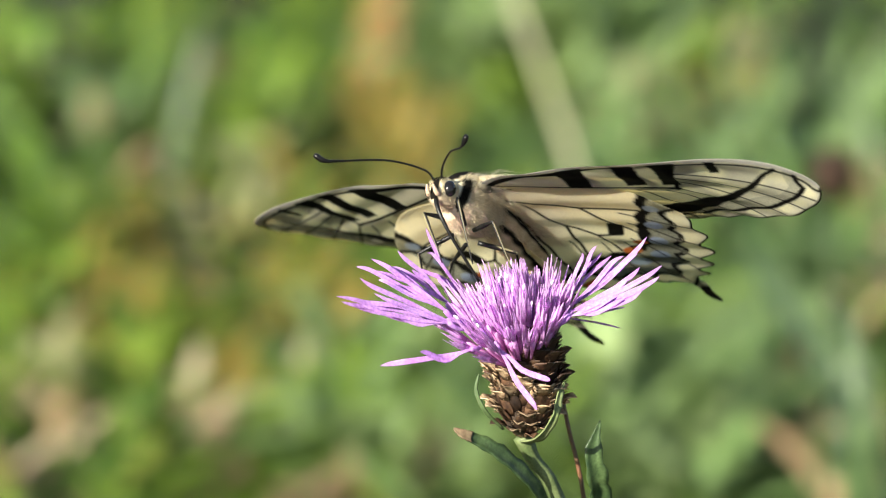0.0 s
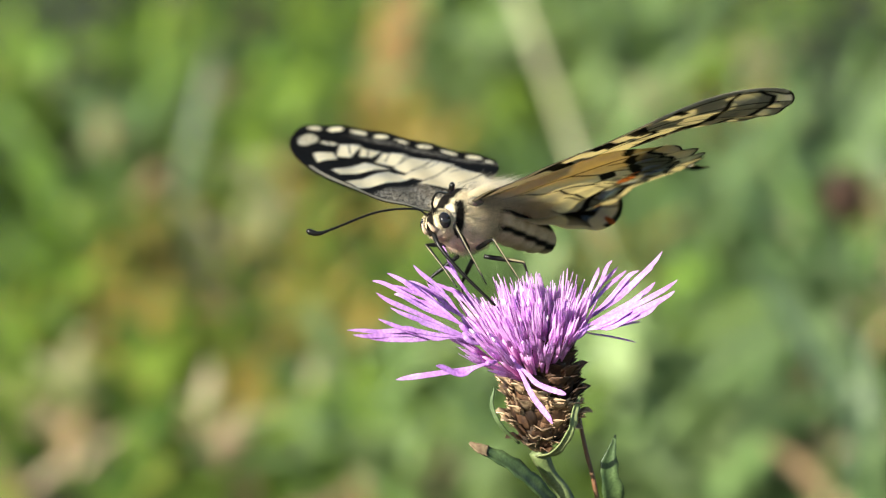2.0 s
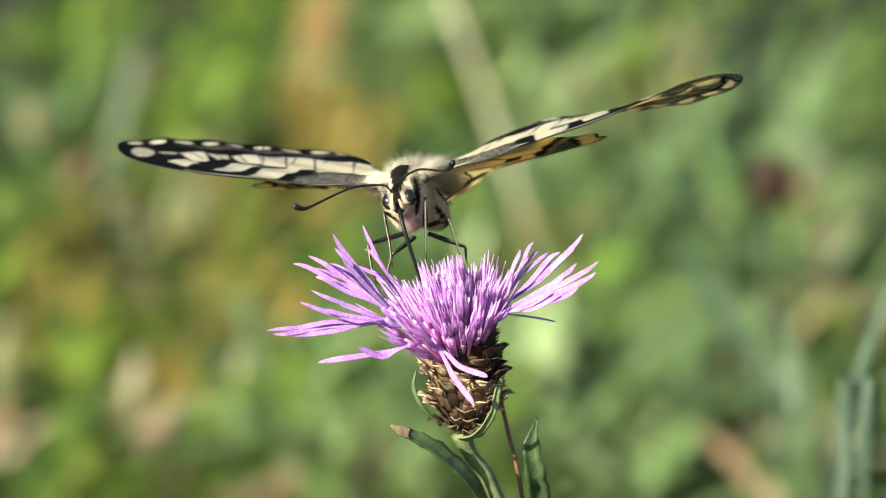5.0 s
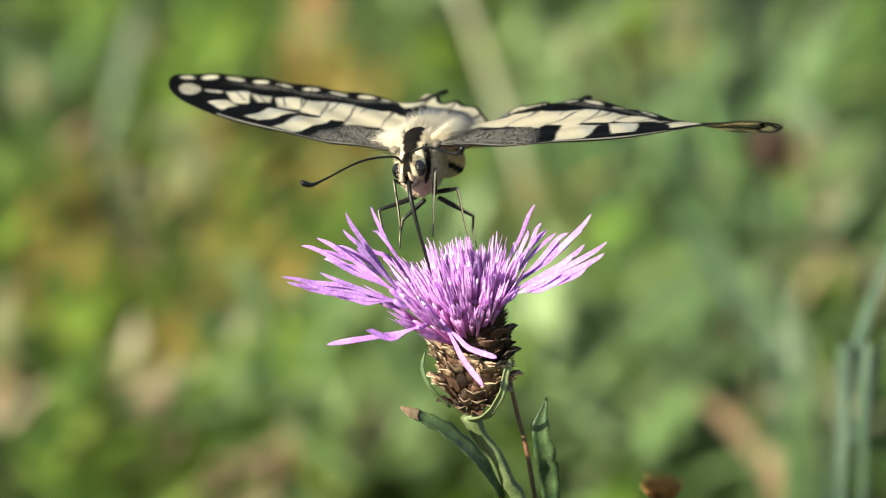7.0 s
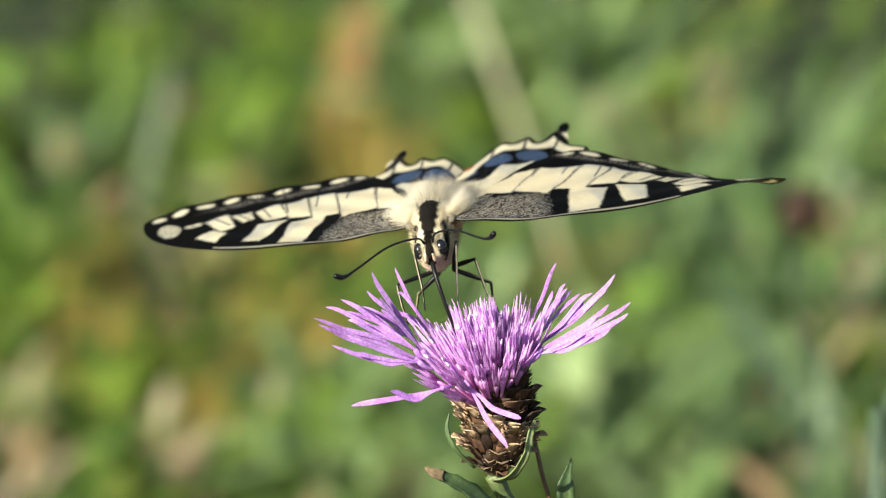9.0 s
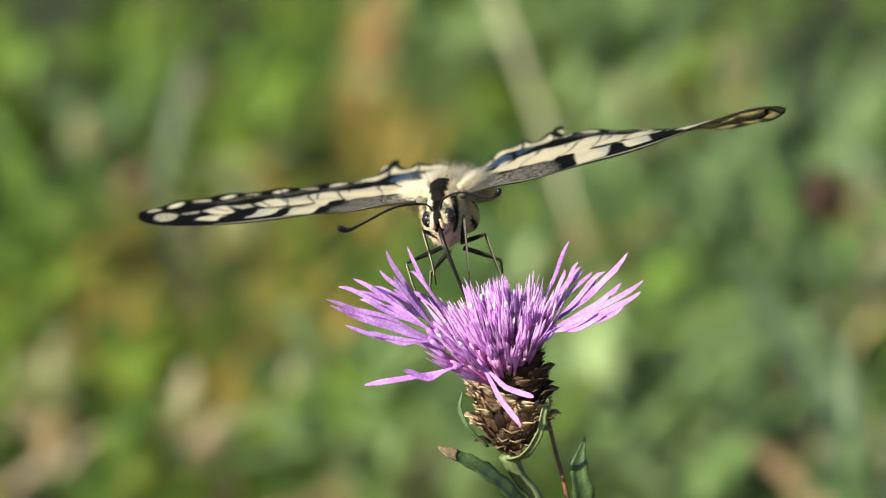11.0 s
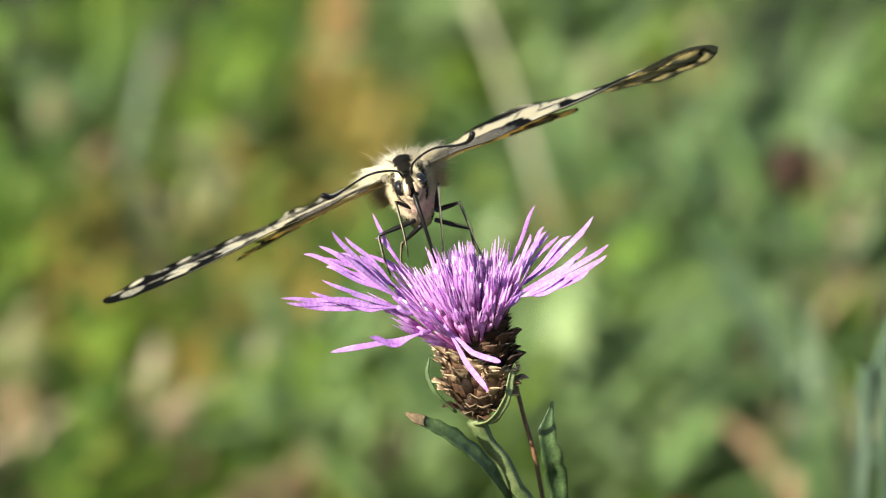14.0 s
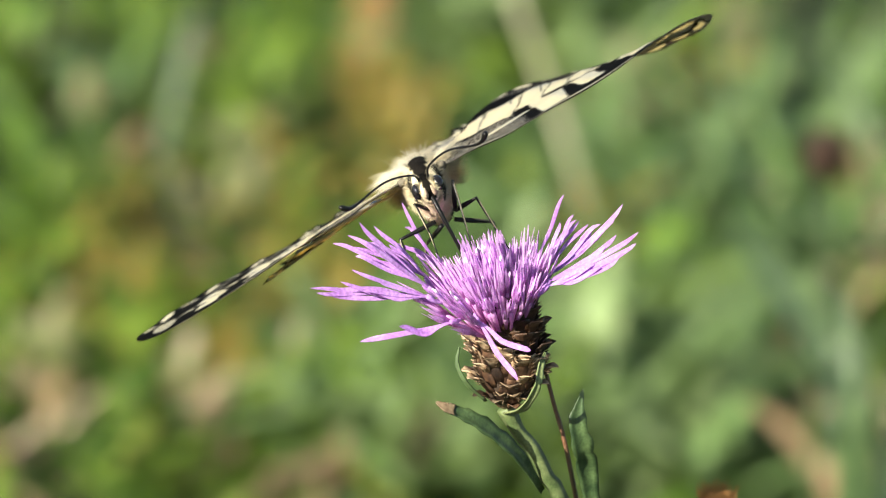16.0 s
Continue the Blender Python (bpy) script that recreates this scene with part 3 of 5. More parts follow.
long_blade(((0.1472, 1.0827, 0), (0.1472, 1.0527, 0.0801), (0.1415, 1.0586, 0.0981), (0.132, 1.0644, 0.1162), (0.1244, 1.0685, 0.1288)), 0.0055, M_LEAF, "leaning green grass blade")
long_blade(((-0.0945, 1.1304, 0), (-0.0945, 1.1004, 0.0652), (-0.0906, 1.1071, 0.0857), (-0.0857, 1.1137, 0.1061), (-0.0818, 1.1179, 0.1191)), 0.0055, M_LEAF, "leaning green grass blade")
long_blade(((0.1142, 0.814, 0), (0.1142, 0.784, 0.0621), (0.1078, 0.788, 0.0744), (0.0997, 0.791, 0.0836), (0.0883, 0.7935, 0.0913)), 0.006, M_DRY, "broad dry pinkish-brown grass blade")
spent_head((0.0347, 0.0176, 0), 0.3554, 0.0021)


# ---- the knapweed flower ----
def knapweed():
    """The flower that is visited. The origin is where the head sits on its stem; units inside are millimetres."""
    r = np.random.default_rng(11)
    th = thing("knapweed", (0, 0, 0), "lilac knapweed flower with brown scaly head on a green stem", "flower")
    lean = Matrix.Rotation(radians(5), 4, "Y")

    # head: core and overlapping bracts
    zz = np.linspace(0, 12.2, 16)
    prof = np.interp(zz, [0, 1.2, 3.0, 5.2, 8.0, 12.2], [0.8, 2.3, 3.35, 3.65, 3.3, 2.7])
    head = part("involucre", mesh_of("involucre", *tube(np.stack([0 * zz, 0 * zz, zz], 1) * MM, (prof - 0.45) * MM, 24), M_CORE), th, "egg-shaped brown scaly flower base")
    head.matrix_basis = lean
    shapes = []
    for k in range(4):
        w, le = 2.0 + 0.22 * k, 2.4 + 0.3 * k
        body = strap(np.array([[0.0, 0, 0], [0.35, 0, le * 0.45], [0.42, 0, le * 0.8]]) * MM, np.array([w, w, w * 0.7]) * MM, (1, 0, 0), -0.3, 0.00018)
        tipz = np.array([[0.40, 0, le * 0.72], [0.75, 0, le], [1.1 + 0.12 * k, 0, le * 1.20], [1.6 + 0.1 * k, 0, le * 1.30]]) * MM
        tip = strap(tipz, np.array([w * 0.72, w * 0.95, w * 0.7, 0.12]) * MM, (1, 0, 0), -0.35, 0.00012)
        fr = []
        for s in (-1, 1):
            for j in range(3):
                y = s * w * (0.36 + 0.05 * j)
                p = np.array([[0.6, y * 0.8, le * (0.86 + 0.12 * j)], [0.95, y * 1.25, le * (0.98 + 0.14 * j)]]) * MM
                fr.append(tube(p, [0.13 * MM, 0.03 * MM], 3))
        v1, f1 = body
        v2, f2 = merged([tip] + fr)
        me = mesh_of("bract", np.concatenate([v1, v2]), f1 + [tuple(i + len(v1) for i in q) for q in f2], M_BRACT)
        me.materials.append(M_FRINGE)
        idx = [0] * len(f1) + [1] * len(f2)
        me.polygons.foreach_set("material_index", idx)
        shapes.append(me)
    # copies without the pale fringe: lowest few plain, upper ones imitate the florets' shade
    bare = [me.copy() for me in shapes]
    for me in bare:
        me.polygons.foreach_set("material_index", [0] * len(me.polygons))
    n = 92
    for i in range(n):
        f = (i + 0.5) / n
        z = max(0.1, 0.1 + 9.9 * f**1.1 + r.normal() * 0.22)
        a = i * 2.39996 + r.normal() * 0.16
        rr = float(np.interp(z, zz, prof)) - 0.38
        # pale tips reach higher at the left front, painting in a shade line
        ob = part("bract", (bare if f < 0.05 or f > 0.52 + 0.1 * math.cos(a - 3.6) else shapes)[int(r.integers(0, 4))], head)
        slope = math.atan2(float(np.interp(z + 1.2, zz, prof) - np.interp(z, zz, prof)), 1.2)
        sc = (0.80 + 0.36 * min(1, f * 2.2)) * r.uniform(0.85, 1.15)
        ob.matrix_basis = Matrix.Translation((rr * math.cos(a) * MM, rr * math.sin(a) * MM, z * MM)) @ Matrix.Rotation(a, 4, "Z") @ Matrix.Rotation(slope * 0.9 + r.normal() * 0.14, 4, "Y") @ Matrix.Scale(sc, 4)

    # disc florets: slim tubes with five teeth, a violet anther tube and pale tips
    kinds = []
    for k in range(6):
        le = 4.6 + 0.6 * k
        bend = (k - 2.5) * 0.25
        t = np.linspace(0, 1, 7)
        p = np.stack([bend * t**2, 0.3 * t**2, le * t], 1) * MM
        items = [tube(p, np.array([0.24, 0.24, 0.26, 0.30, 0.40, 0.46, 0.42]) * MM, 7)]
        for j in range(5):
            a = j * 1.2566 + k
            q = p[-1] + np.array([[0.28 * math.cos(a), 0.28 * math.sin(a), -0.4], [0.55 * math.cos(a), 0.55 * math.sin(a), 1.9], [(0.9 + 0.5 * math.sin(5 * a + k)) * math.cos(a), (0.9 + 0.5 * math.sin(5 * a + k)) * math.sin(a), 4.4 + 0.9 * math.sin(3 * a)]]) * MM
            items.append(strap(q, np.array([0.55, 0.56, 0.08]) * MM, (math.cos(a), math.sin(a), 0.3), 0.3, 0.00006))
        v, f = merged(items)
        g = np.clip(v[:, 2:3] / MM / (le + 4.0), 0, 1)
        me = mesh_of("floret", v, f, M_FLORET, True, np.array([[0.82, 0.33, 0.69]]) * (1 - g) + np.array([[0.86, 0.57, 0.92]]) * g)
        q = p[-1] + np.array([[0, 0, 0], [0.05 * k, 0.1, 1.9], [0.12 * k, 0.2, 3.6]]) * MM
        an = mesh_of("anther", *tube(q, np.array([0.22, 0.23, 0.17]) * MM, 6), M_ANTHER)
        po = mesh_of("pollen", *merged([tube(q[-1] + np.array([[0, 0, -0.1], [0.05, 0, 0.5], [0.2, 0.1, 0.9]]) * MM, np.array([0.2, 0.19, 0.06]) * MM, 5)]), M_POLLEN)
        kinds.append((me, an, po))
    for i in range(135):
        f = (i + 0.5) / 135
        rad = 3.1 * math.sqrt(f)
        a = i * 2.39996
        x, y = rad * math.cos(a) - 1.1, 0.9 * rad * math.sin(a)
        k = int(r.integers(0, 6))
        ob = part("floret", kinds[k][0], th)
        front = max(0.0, -math.sin(a + 0.5))
        out = f * (0.95 + 0.15 * front - 0.20 * max(0.0, math.cos(a))) + r.normal() * 0.09
        m = lean @ Matrix.Translation((x * MM, y * MM, (11.5 + 0.28 * x - (0.3 + 0.9 * front) * f) * MM)) @ Matrix.Rotation(radians(-16), 4, "Y") @ Matrix.Rotation(radians(5), 4, "X") @ Matrix.Rotation(a, 4, "Z") @ Matrix.Rotation(out * 0.78, 4, "Y") @ Matrix.Rotation(r.uniform(0, 6.28), 4, "Z") @ Matrix.Scale(r.uniform(0.72, 0.95), 4)
        ob.matrix_basis = m
        if i % 4 == 0 and f < 0.8:
            an = part("anther", kinds[k][1], ob)
            if i % 2 == 0:
                part("pollen", kinds[k][2], ob)

    # outer florets: a narrow throat that parts into long pointed lobes
    def ray(base, throat, tips, wid=0.95, at=(0, 0, 0)):
        b = np.array(base, float)
        s = b + 0.5 * (np.array(throat, float) - b)
        items = [tube(smooth_line(np.array([b, (b * 0.5 + s * 0.5) + [0, 0, -0.25], s]), 7) * MM, np.array([0.22, 0.24, 0.26, 0.30, 0.34, 0.36, 0.28]) * MM, 8)]
        lobes = [(np.array(tp[:3], float), tp[3] if len(tp) > 3 else 0.5) for tp in tips]
        for (e0, s0), (e1, s1) in list(zip(lobes, lobes[1:])) if len(tips) > 2 else ():
            g = r.uniform(0.35, 0.65)
            lobes.append((s + (e0 * g + e1 * (1 - g) - s) * r.uniform(0.70, 0.98) + r.normal(0, 0.7, 3), 0.5 * (s0 + s1)))
        for e, sag in lobes:
            d = e - s
            mid = s + d * 0.5 + np.array([0, 0, sag]) + r.normal(0, 0.16, 3)
            path = smooth_line(np.array([s - d * 0.1, s + d * 0.22 + [0, 0, sag * 0.6], mid, e - d * 0.15 + [0, 0, sag * 0.45] + r.normal(0, 0.14, 3), e]), 13)
            w = wid * np.interp(np.linspace(0, 1, 13), [0, 0.15, 0.4, 0.7, 0.9, 1], [0.3, 0.42, 0.85, 1.0, 0.5, 0.04])
            view = np.array([0.15 * r.normal(), -0.75, 0.65 + 0.1 * r.normal()])
            items.append(strap(path * MM, w * 0.64 * MM, view, 0.35 + 0.1 * r.normal(), 0.00007))
        v, f = merged(items)
        ob = part("ray_floret", mesh_of("ray_floret", v - np.array(at) * MM, f, M_PETAL), th)
        ob.location = Vector(at) * MM
        return ob

    low_ray = ray((-7.24, -2.0, 14.54), (-11.16, -3.5, 17.11), ((-20.95, -5.0, 21.51, 0.1), (-20.37, -6.0, 21.07, 0.1), (-18.6, -5.0, 20.78, 0.3),), 0.95, (-7.24, -2.0, 14.54))
    ray((-7.24, -1.0, 14.66), (-11.14, -2.0, 18.12), ((-19.55, -2.0, 22.0, 0.4), (-17.82, -1.0, 22.62, 0.6), (-16.98, -3.0, 20.69, 0.2),), 0.95)
    ray((-7.03, -3.0, 14.57), (-10.59, -4.5, 16.98), ((-18.78, -6.0, 18.63, -0.9), (-16.3, -6.0, 17.6, -0.4), (-17.41, -5.0, 19.7, -0.2),), 0.85)
    ray((-7.23, 1.0, 14.74), (-10.71, 1.0, 18.17), ((-14.74, 1.0, 22.97, 0.5), (-15.45, 2.0, 20.68, 0.4), (-17.23, 0.0, 20.84, 0.4),), 0.85)
    tall_ray = ray((-6.73, -2.0, 14.99), (-9.84, -3.0, 18.58), ((-13.69, -3.0, 26.81, -0.3), (-12.88, -4.0, 23.96, -0.2),), 0.95, (-6.73, -2.0, 14.99))
    ray((-6.13, 4.0, 14.47), (-8.24, 5.0, 18.4), ((-11.24, 6.0, 21.12, 0.4), (-12.59, 5.0, 19.48, 0.4), (-11.48, 7.0, 23.87, -0.4),), 0.7)
    ray((-4.76, -4.0, 13.05), (-7.65, -6.0, 12.73), ((-16.68, -9.0, 12.21, -0.5), (-12.08, -8.0, 13.59, -0.8),), 1.15)
    ray((-3.32, -5.0, 13.82), (-2.64, -7.0, 12.98), ((1.47, -9.0, 6.77, -0.2), (3.04, -8.0, 10.03, -0.6),), 1.1)
    ray((4.13, 0.0, 14.71), (6.94, 0.5, 18.3), ((14.52, 3.0, 24.04, -0.6), (11.79, 2.0, 21.98, -0.3), (13.38, 2.0, 22.25, -0.5),), 0.95)
    ray((4.09, -2.0, 15.08), (7.3, -2.0, 18.22), ((16.11, -2.0, 22.14, -0.5), (15.77, -3.0, 21.11, -0.6), (13.56, -1.0, 21.56, -0.5),), 1.0)
    ray((3.93, -3.0, 15.12), (6.81, -4.0, 17.99), ((13.68, -5.0, 20.01, -0.6), (11.52, -5.0, 18.99, -0.5), (14.87, -4.0, 20.56, -0.6),), 0.9)
    ray((4.2, 3.0, 14.22), (6.62, 5.0, 17.88), ((10.49, 7.0, 20.37, 0.2), (8.73, 6.0, 21.96, 0.2), (7.11, 6.0, 21.07, 0.2),), 0.75)
    back_ray = ray((2.21, 4.0, 13.91), (5.4, 6.0, 18.19), ((7.71, 8.0, 23.91, -0.2), (9.03, 8.0, 20.68, -0.2),), 0.75, (2.21, 4.0, 13.91))

    # stem, side stalk and leaves
    def bar(name, pts, rad, mat, ribs=0.0, label="", k=10):
        part(name, mesh_of(name, *tube(smooth_line(np.array(pts, float) * MM, 26), np.interp(np.linspace(0, 1, 26), np.linspace(0, 1, len(rad)), rad) * MM, k, ribs), mat), th, label)

    def blade(name, pts, wid, up, mat, fold=0.3, label=""):
        p = smooth_line(np.array(pts, float) * MM, 18)
        w = np.interp(np.linspace(0, 1, 18), np.linspace(0, 1, len(wid)), wid)
        w = w * (1 + 0.10 * np.sin(np.arange(18) * 1.9) + 0.05 * np.sin(np.arange(18) * 4.1))
        return part(name, mesh_of(name, *strap(p, w * MM, up, fold, 0.0002), mat), th, label)

    bar("stem", ((0.0, 0.0, 0.21), (1.34, 0.0, -2.82), (4.02, 0.0, -7.53), (8, 1, -25), (14, 3, -120), (12, 4, -189), (6, 2, -385)), (1.1, 0.8, 0.85, 0.95, 1.1, 1.3, 1.5), M_STEM, 0.10, "ribbed green stem", 12)
    bar("side_stalk", ((3.68, 7.0, 7.23), (4.69, 6.0, 3.33), (5.69, 5.0, -1.27), (7.37, 4.0, -8.83), (10, 4, -30), (13, 4, -80), (13, 4, -130)), (0.15, 0.24, 0.27, 0.30, 0.4, 0.45), M_REDSTEM, 0.05, "thin red-brown side stalk")
    blade("leaf", ((13, 3, -60), (11, 2, -25), (9.44, 2.0, -9.45), (8.91, 1.0, -5.61), (8.37, 1.0, -2.09), (9.24, 2.0, 1.46)), (0.6, 1.6, 2.5, 2.6, 2.2, 0.15), (0.25, -0.9, 0.3), M_LEAF, 0.4, "narrow upright green leaf with dark blotches painted as petal shadows")
    blade("leaf", ((4.02, 0.0, -10.56), (1.0, -3.0, -4.45), (-3.01, -5.0, 0.08), (-6.5, -6.0, 2.44)), (0.8, 1.8, 2.0, 1.3), (0.35, -0.72, 0.6), M_LEAF, 0.3, "spreading narrow green leaf")
    blade("withered_tip", ((-6.09, -6.0, 2.23), (-7.16, -6.3, 2.75), (-8.17, -6.0, 3.36)), (1.3, 1.2, 0.3), (0.35, -0.72, 0.6), M_TIP, 0.5, "brown withered leaf tip")
    blade("bract_leaf", ((-0.07, -1.0, -0.17), (2.01, -4.0, 1.51), (3.68, -5.0, 4.44), (4.22, -4.0, 6.58), (4.82, -3.0, 8.02)), (0.7, 1.1, 0.9, 0.9, 0.2), (0.5, -0.8, 0.3), M_PALELEAF, 0.4)
    blade("bract_leaf", ((-2.34, -4.0, 2.5), (-4.49, -5.0, 5.14), (-5.56, -4.5, 7.45), (-5.29, -4.0, 9.4)), (0.3, 0.5, 0.5, 0.10), (-0.6, -0.7, 0.2), M_DARKSTEM, 0.4)
    return th, low_ray, tall_ray, back_ray


flower, low_ray, tall_ray, back_ray = knapweed()


# ---- the swallowtail butterfly ----
CREAM, BUFF, INK = np.array([0.82, 0.80, 0.66]), np.array([0.82, 0.79, 0.58]), np.array([0.006, 0.0055, 0.005])
BLUE, RUST, PALE = np.array([0.09, 0.15, 0.28]), np.array([0.46, 0.12, 0.03]), np.array([0.52, 0.50, 0.44])
FORE = ((0, -1.4), (5, -3.7), (10.4, -4.8), (16.4, -5.2), (23.1, -4.9), (30.2, -3.8), (36, -2.0), (40, 0.2), (41.8, 2.2), (41.6, 4.0), (39.6, 6.1), (37.0, 8.2), (33.6, 10.3), (29.8, 12.4), (25.5, 14.8), (21.7, 17.2), (19, 18.0), (14, 15.6), (7, 9.6), (0.6, 3.0))
HIND = ((0, -2.4), (6, -2.9), (13, -1.4), (18.6, 2.6), (21.4, 7.6), (20.8, 10.2), (21.6, 12.4), (19.4, 14.4), (20.0, 17.0), (17.3, 18.4), (17.6, 21.0), (15.0, 21.9), (15.1, 24.4), (12.8, 25.2), (12.3, 27.6), (11.9, 30), (12.0, 32), (11.4, 33.4), (10.7, 32), (10.7, 30), (10.0, 27.6), (8.6, 25.9), (7.4, 27.0), (5.6, 25.5), (4.2, 25.9), (2.4, 24.7), (0.8, 22.8), (-0.8, 20.2), (-1.6, 16), (-1.8, 10), (-1.4, 4))


def closed_line(pts, n):
    p = np.asarray(pts, float)
    m = len(p)
    t = np.linspace(0, m, n, endpoint=False)
    i = t.astype(int)
    f = (t - i)[:, None]
    a, b, c, d = p[(i - 1) % m], p[i % m], p[(i + 1) % m], p[(i + 2) % m]
    return 0.5 * (2 * b + (c - a) * f + (2 * a - 5 * b + 4 * c - d) * f**2 + (3 * b - a - 3 * c + d) * f**3)


def rim_gap(q, line):
    """The distance of each point from an open line of points."""
    best = np.full(len(q), 1e9)
    for a, b in zip(line[:-1], line[1:]):
        d = b - a
        t = np.clip(((q - a) @ d) / (d @ d + 1e-12), 0, 1)
        best = np.minimum(best, np.hypot(*(q - a - t[:, None] * d).T))
    return best


def soft(x, w=0.12):
    return np.clip(0.5 + x / (2 * w), 0, 1)


def quad(q, corners, rnd=0.25, ragged=0.0):
    """1 inside a convex patch, with soft edges; ragged: a shift of the edge point by point."""
    c = np.asarray(corners, float).reshape(-1, 2)
    mid = c.mean(0)
    best = np.full(len(q), 1e9)
    for a, b in zip(c, np.roll(c, -1, 0)):
        e = b - a
        nrm = np.array([-e[1], e[0]]) / (np.hypot(*e) + 1e-9)
        if (mid - a) @ nrm < 0:
            nrm = -nrm
        best = np.minimum(best, (q - a) @ nrm)
    return soft(best + rnd * 0.3 + ragged, 0.09)


def spot(q, x, y, a, b, turn=0.0):
    d = q - np.array([x, y])
    c, s = math.cos(turn), math.sin(turn)
    u, v = d[:, 0] * c + d[:, 1] * s, -d[:, 0] * s + d[:, 1] * c
    return soft((1 - np.hypot(u / a, v / b)) * min(a, b))


def vein(q, a, b, w):
    return soft(w - rim_gap(q, np.array([a, b], float)), 0.09)


def put(col, mask, c):
    return col + mask[:, None] * (c - col)


FORE_VEINS = (((24.4, -0.6), (40.6, 4.6)), ((24.4, 0.8), (38.4, 7.0)), ((24.0, 2.4), (35.4, 9.2)), ((23.0, 4.2), (31.8, 11.3)), ((21.4, 5.0), (27.8, 13.4)), ((17.6, 4.6), (23.6, 16.0)), ((13.0, 4.4), (19.8, 17.4)), ((8.8, 6.2), (15.2, 15.9)))
FORE_SPOTS = ((40.2, 3.6, 0.95, 0.66, 2.18), (38.2, 5.5, 1.05, 0.68, 2.45), (35.6, 7.4, 1.15, 0.66, 2.55), (32.7, 9.1, 1.0, 0.55, 2.6), (30.1, 10.6, 0.95, 0.5, 2.6), (27.1, 12.3, 1.05, 0.55, 2.6), (24.0, 14.1, 1.15, 0.6, 2.58), (20.9, 16.0, 1.2, 0.6, 2.7), (18.3, 16.7, 0.8, 0.55, 3.5))
FORE_PATCH = ((31.4, -1.0, 30.4, 1.1, 27.8, 0.3, 27.7, -2.3), (32.9, 3.5, 30.9, 5.3, 27.9, 2.3, 29.0, 1.0), (30.0, 5.0, 28.2, 6.5, 26.3, 4.3, 27.1, 3.3), (27.4, 6.6, 25.3, 8.7, 22.1, 5.5, 24.1, 3.9), (24.6, 8.6, 22.6, 10.7, 18.2, 5.0, 21.3, 5.0), (22.0, 10.7, 19.3, 12.2, 13.9, 5.0, 17.2, 4.3), (18.5, 11.9, 14.0, 13.1, 9.2, 6.6, 12.5, 3.9), (13.3, 13.0, 10.6, 12.2, 5.4, 6.8, 8.6, 6.2), (10.0, 11.6, 6.4, 9.0, 2.4, 4.6, 5.2, 6.2), (23.2, -2.6, 24.3, 2.4, 21.2, 4.2, 20.6, -2.8), (16.9, -3.8, 19.8, 3.3, 15.8, 4.9, 15.0, 2.6, 13.5, -3.9))
HIND_VEINS = (((13.0, 5.5), (20.8, 10.2)), ((13.0, 7.8), (19.4, 14.4)), ((12.4, 9.6), (17.3, 18.4)), ((11.4, 11.4), (15.0, 21.9)), ((9.8, 12.4), (11.4, 29.5)), ((6.6, 12.2), (7.2, 26.5)), ((3.2, 10.5), (3.2, 25.2)))
HIND_BLUE = ((0.9, 18.4, 1.0, 1.2), (4.3, 20.5, 1.75, 1.5), (8.4, 21.5, 1.95, 1.55), (12.0, 19.9, 1.55, 1.5), (14.4, 17.0, 1.35, 1.25), (16.3, 13.8, 0.95, 0.8), (17.7, 10.4, 0.8, 0.55))


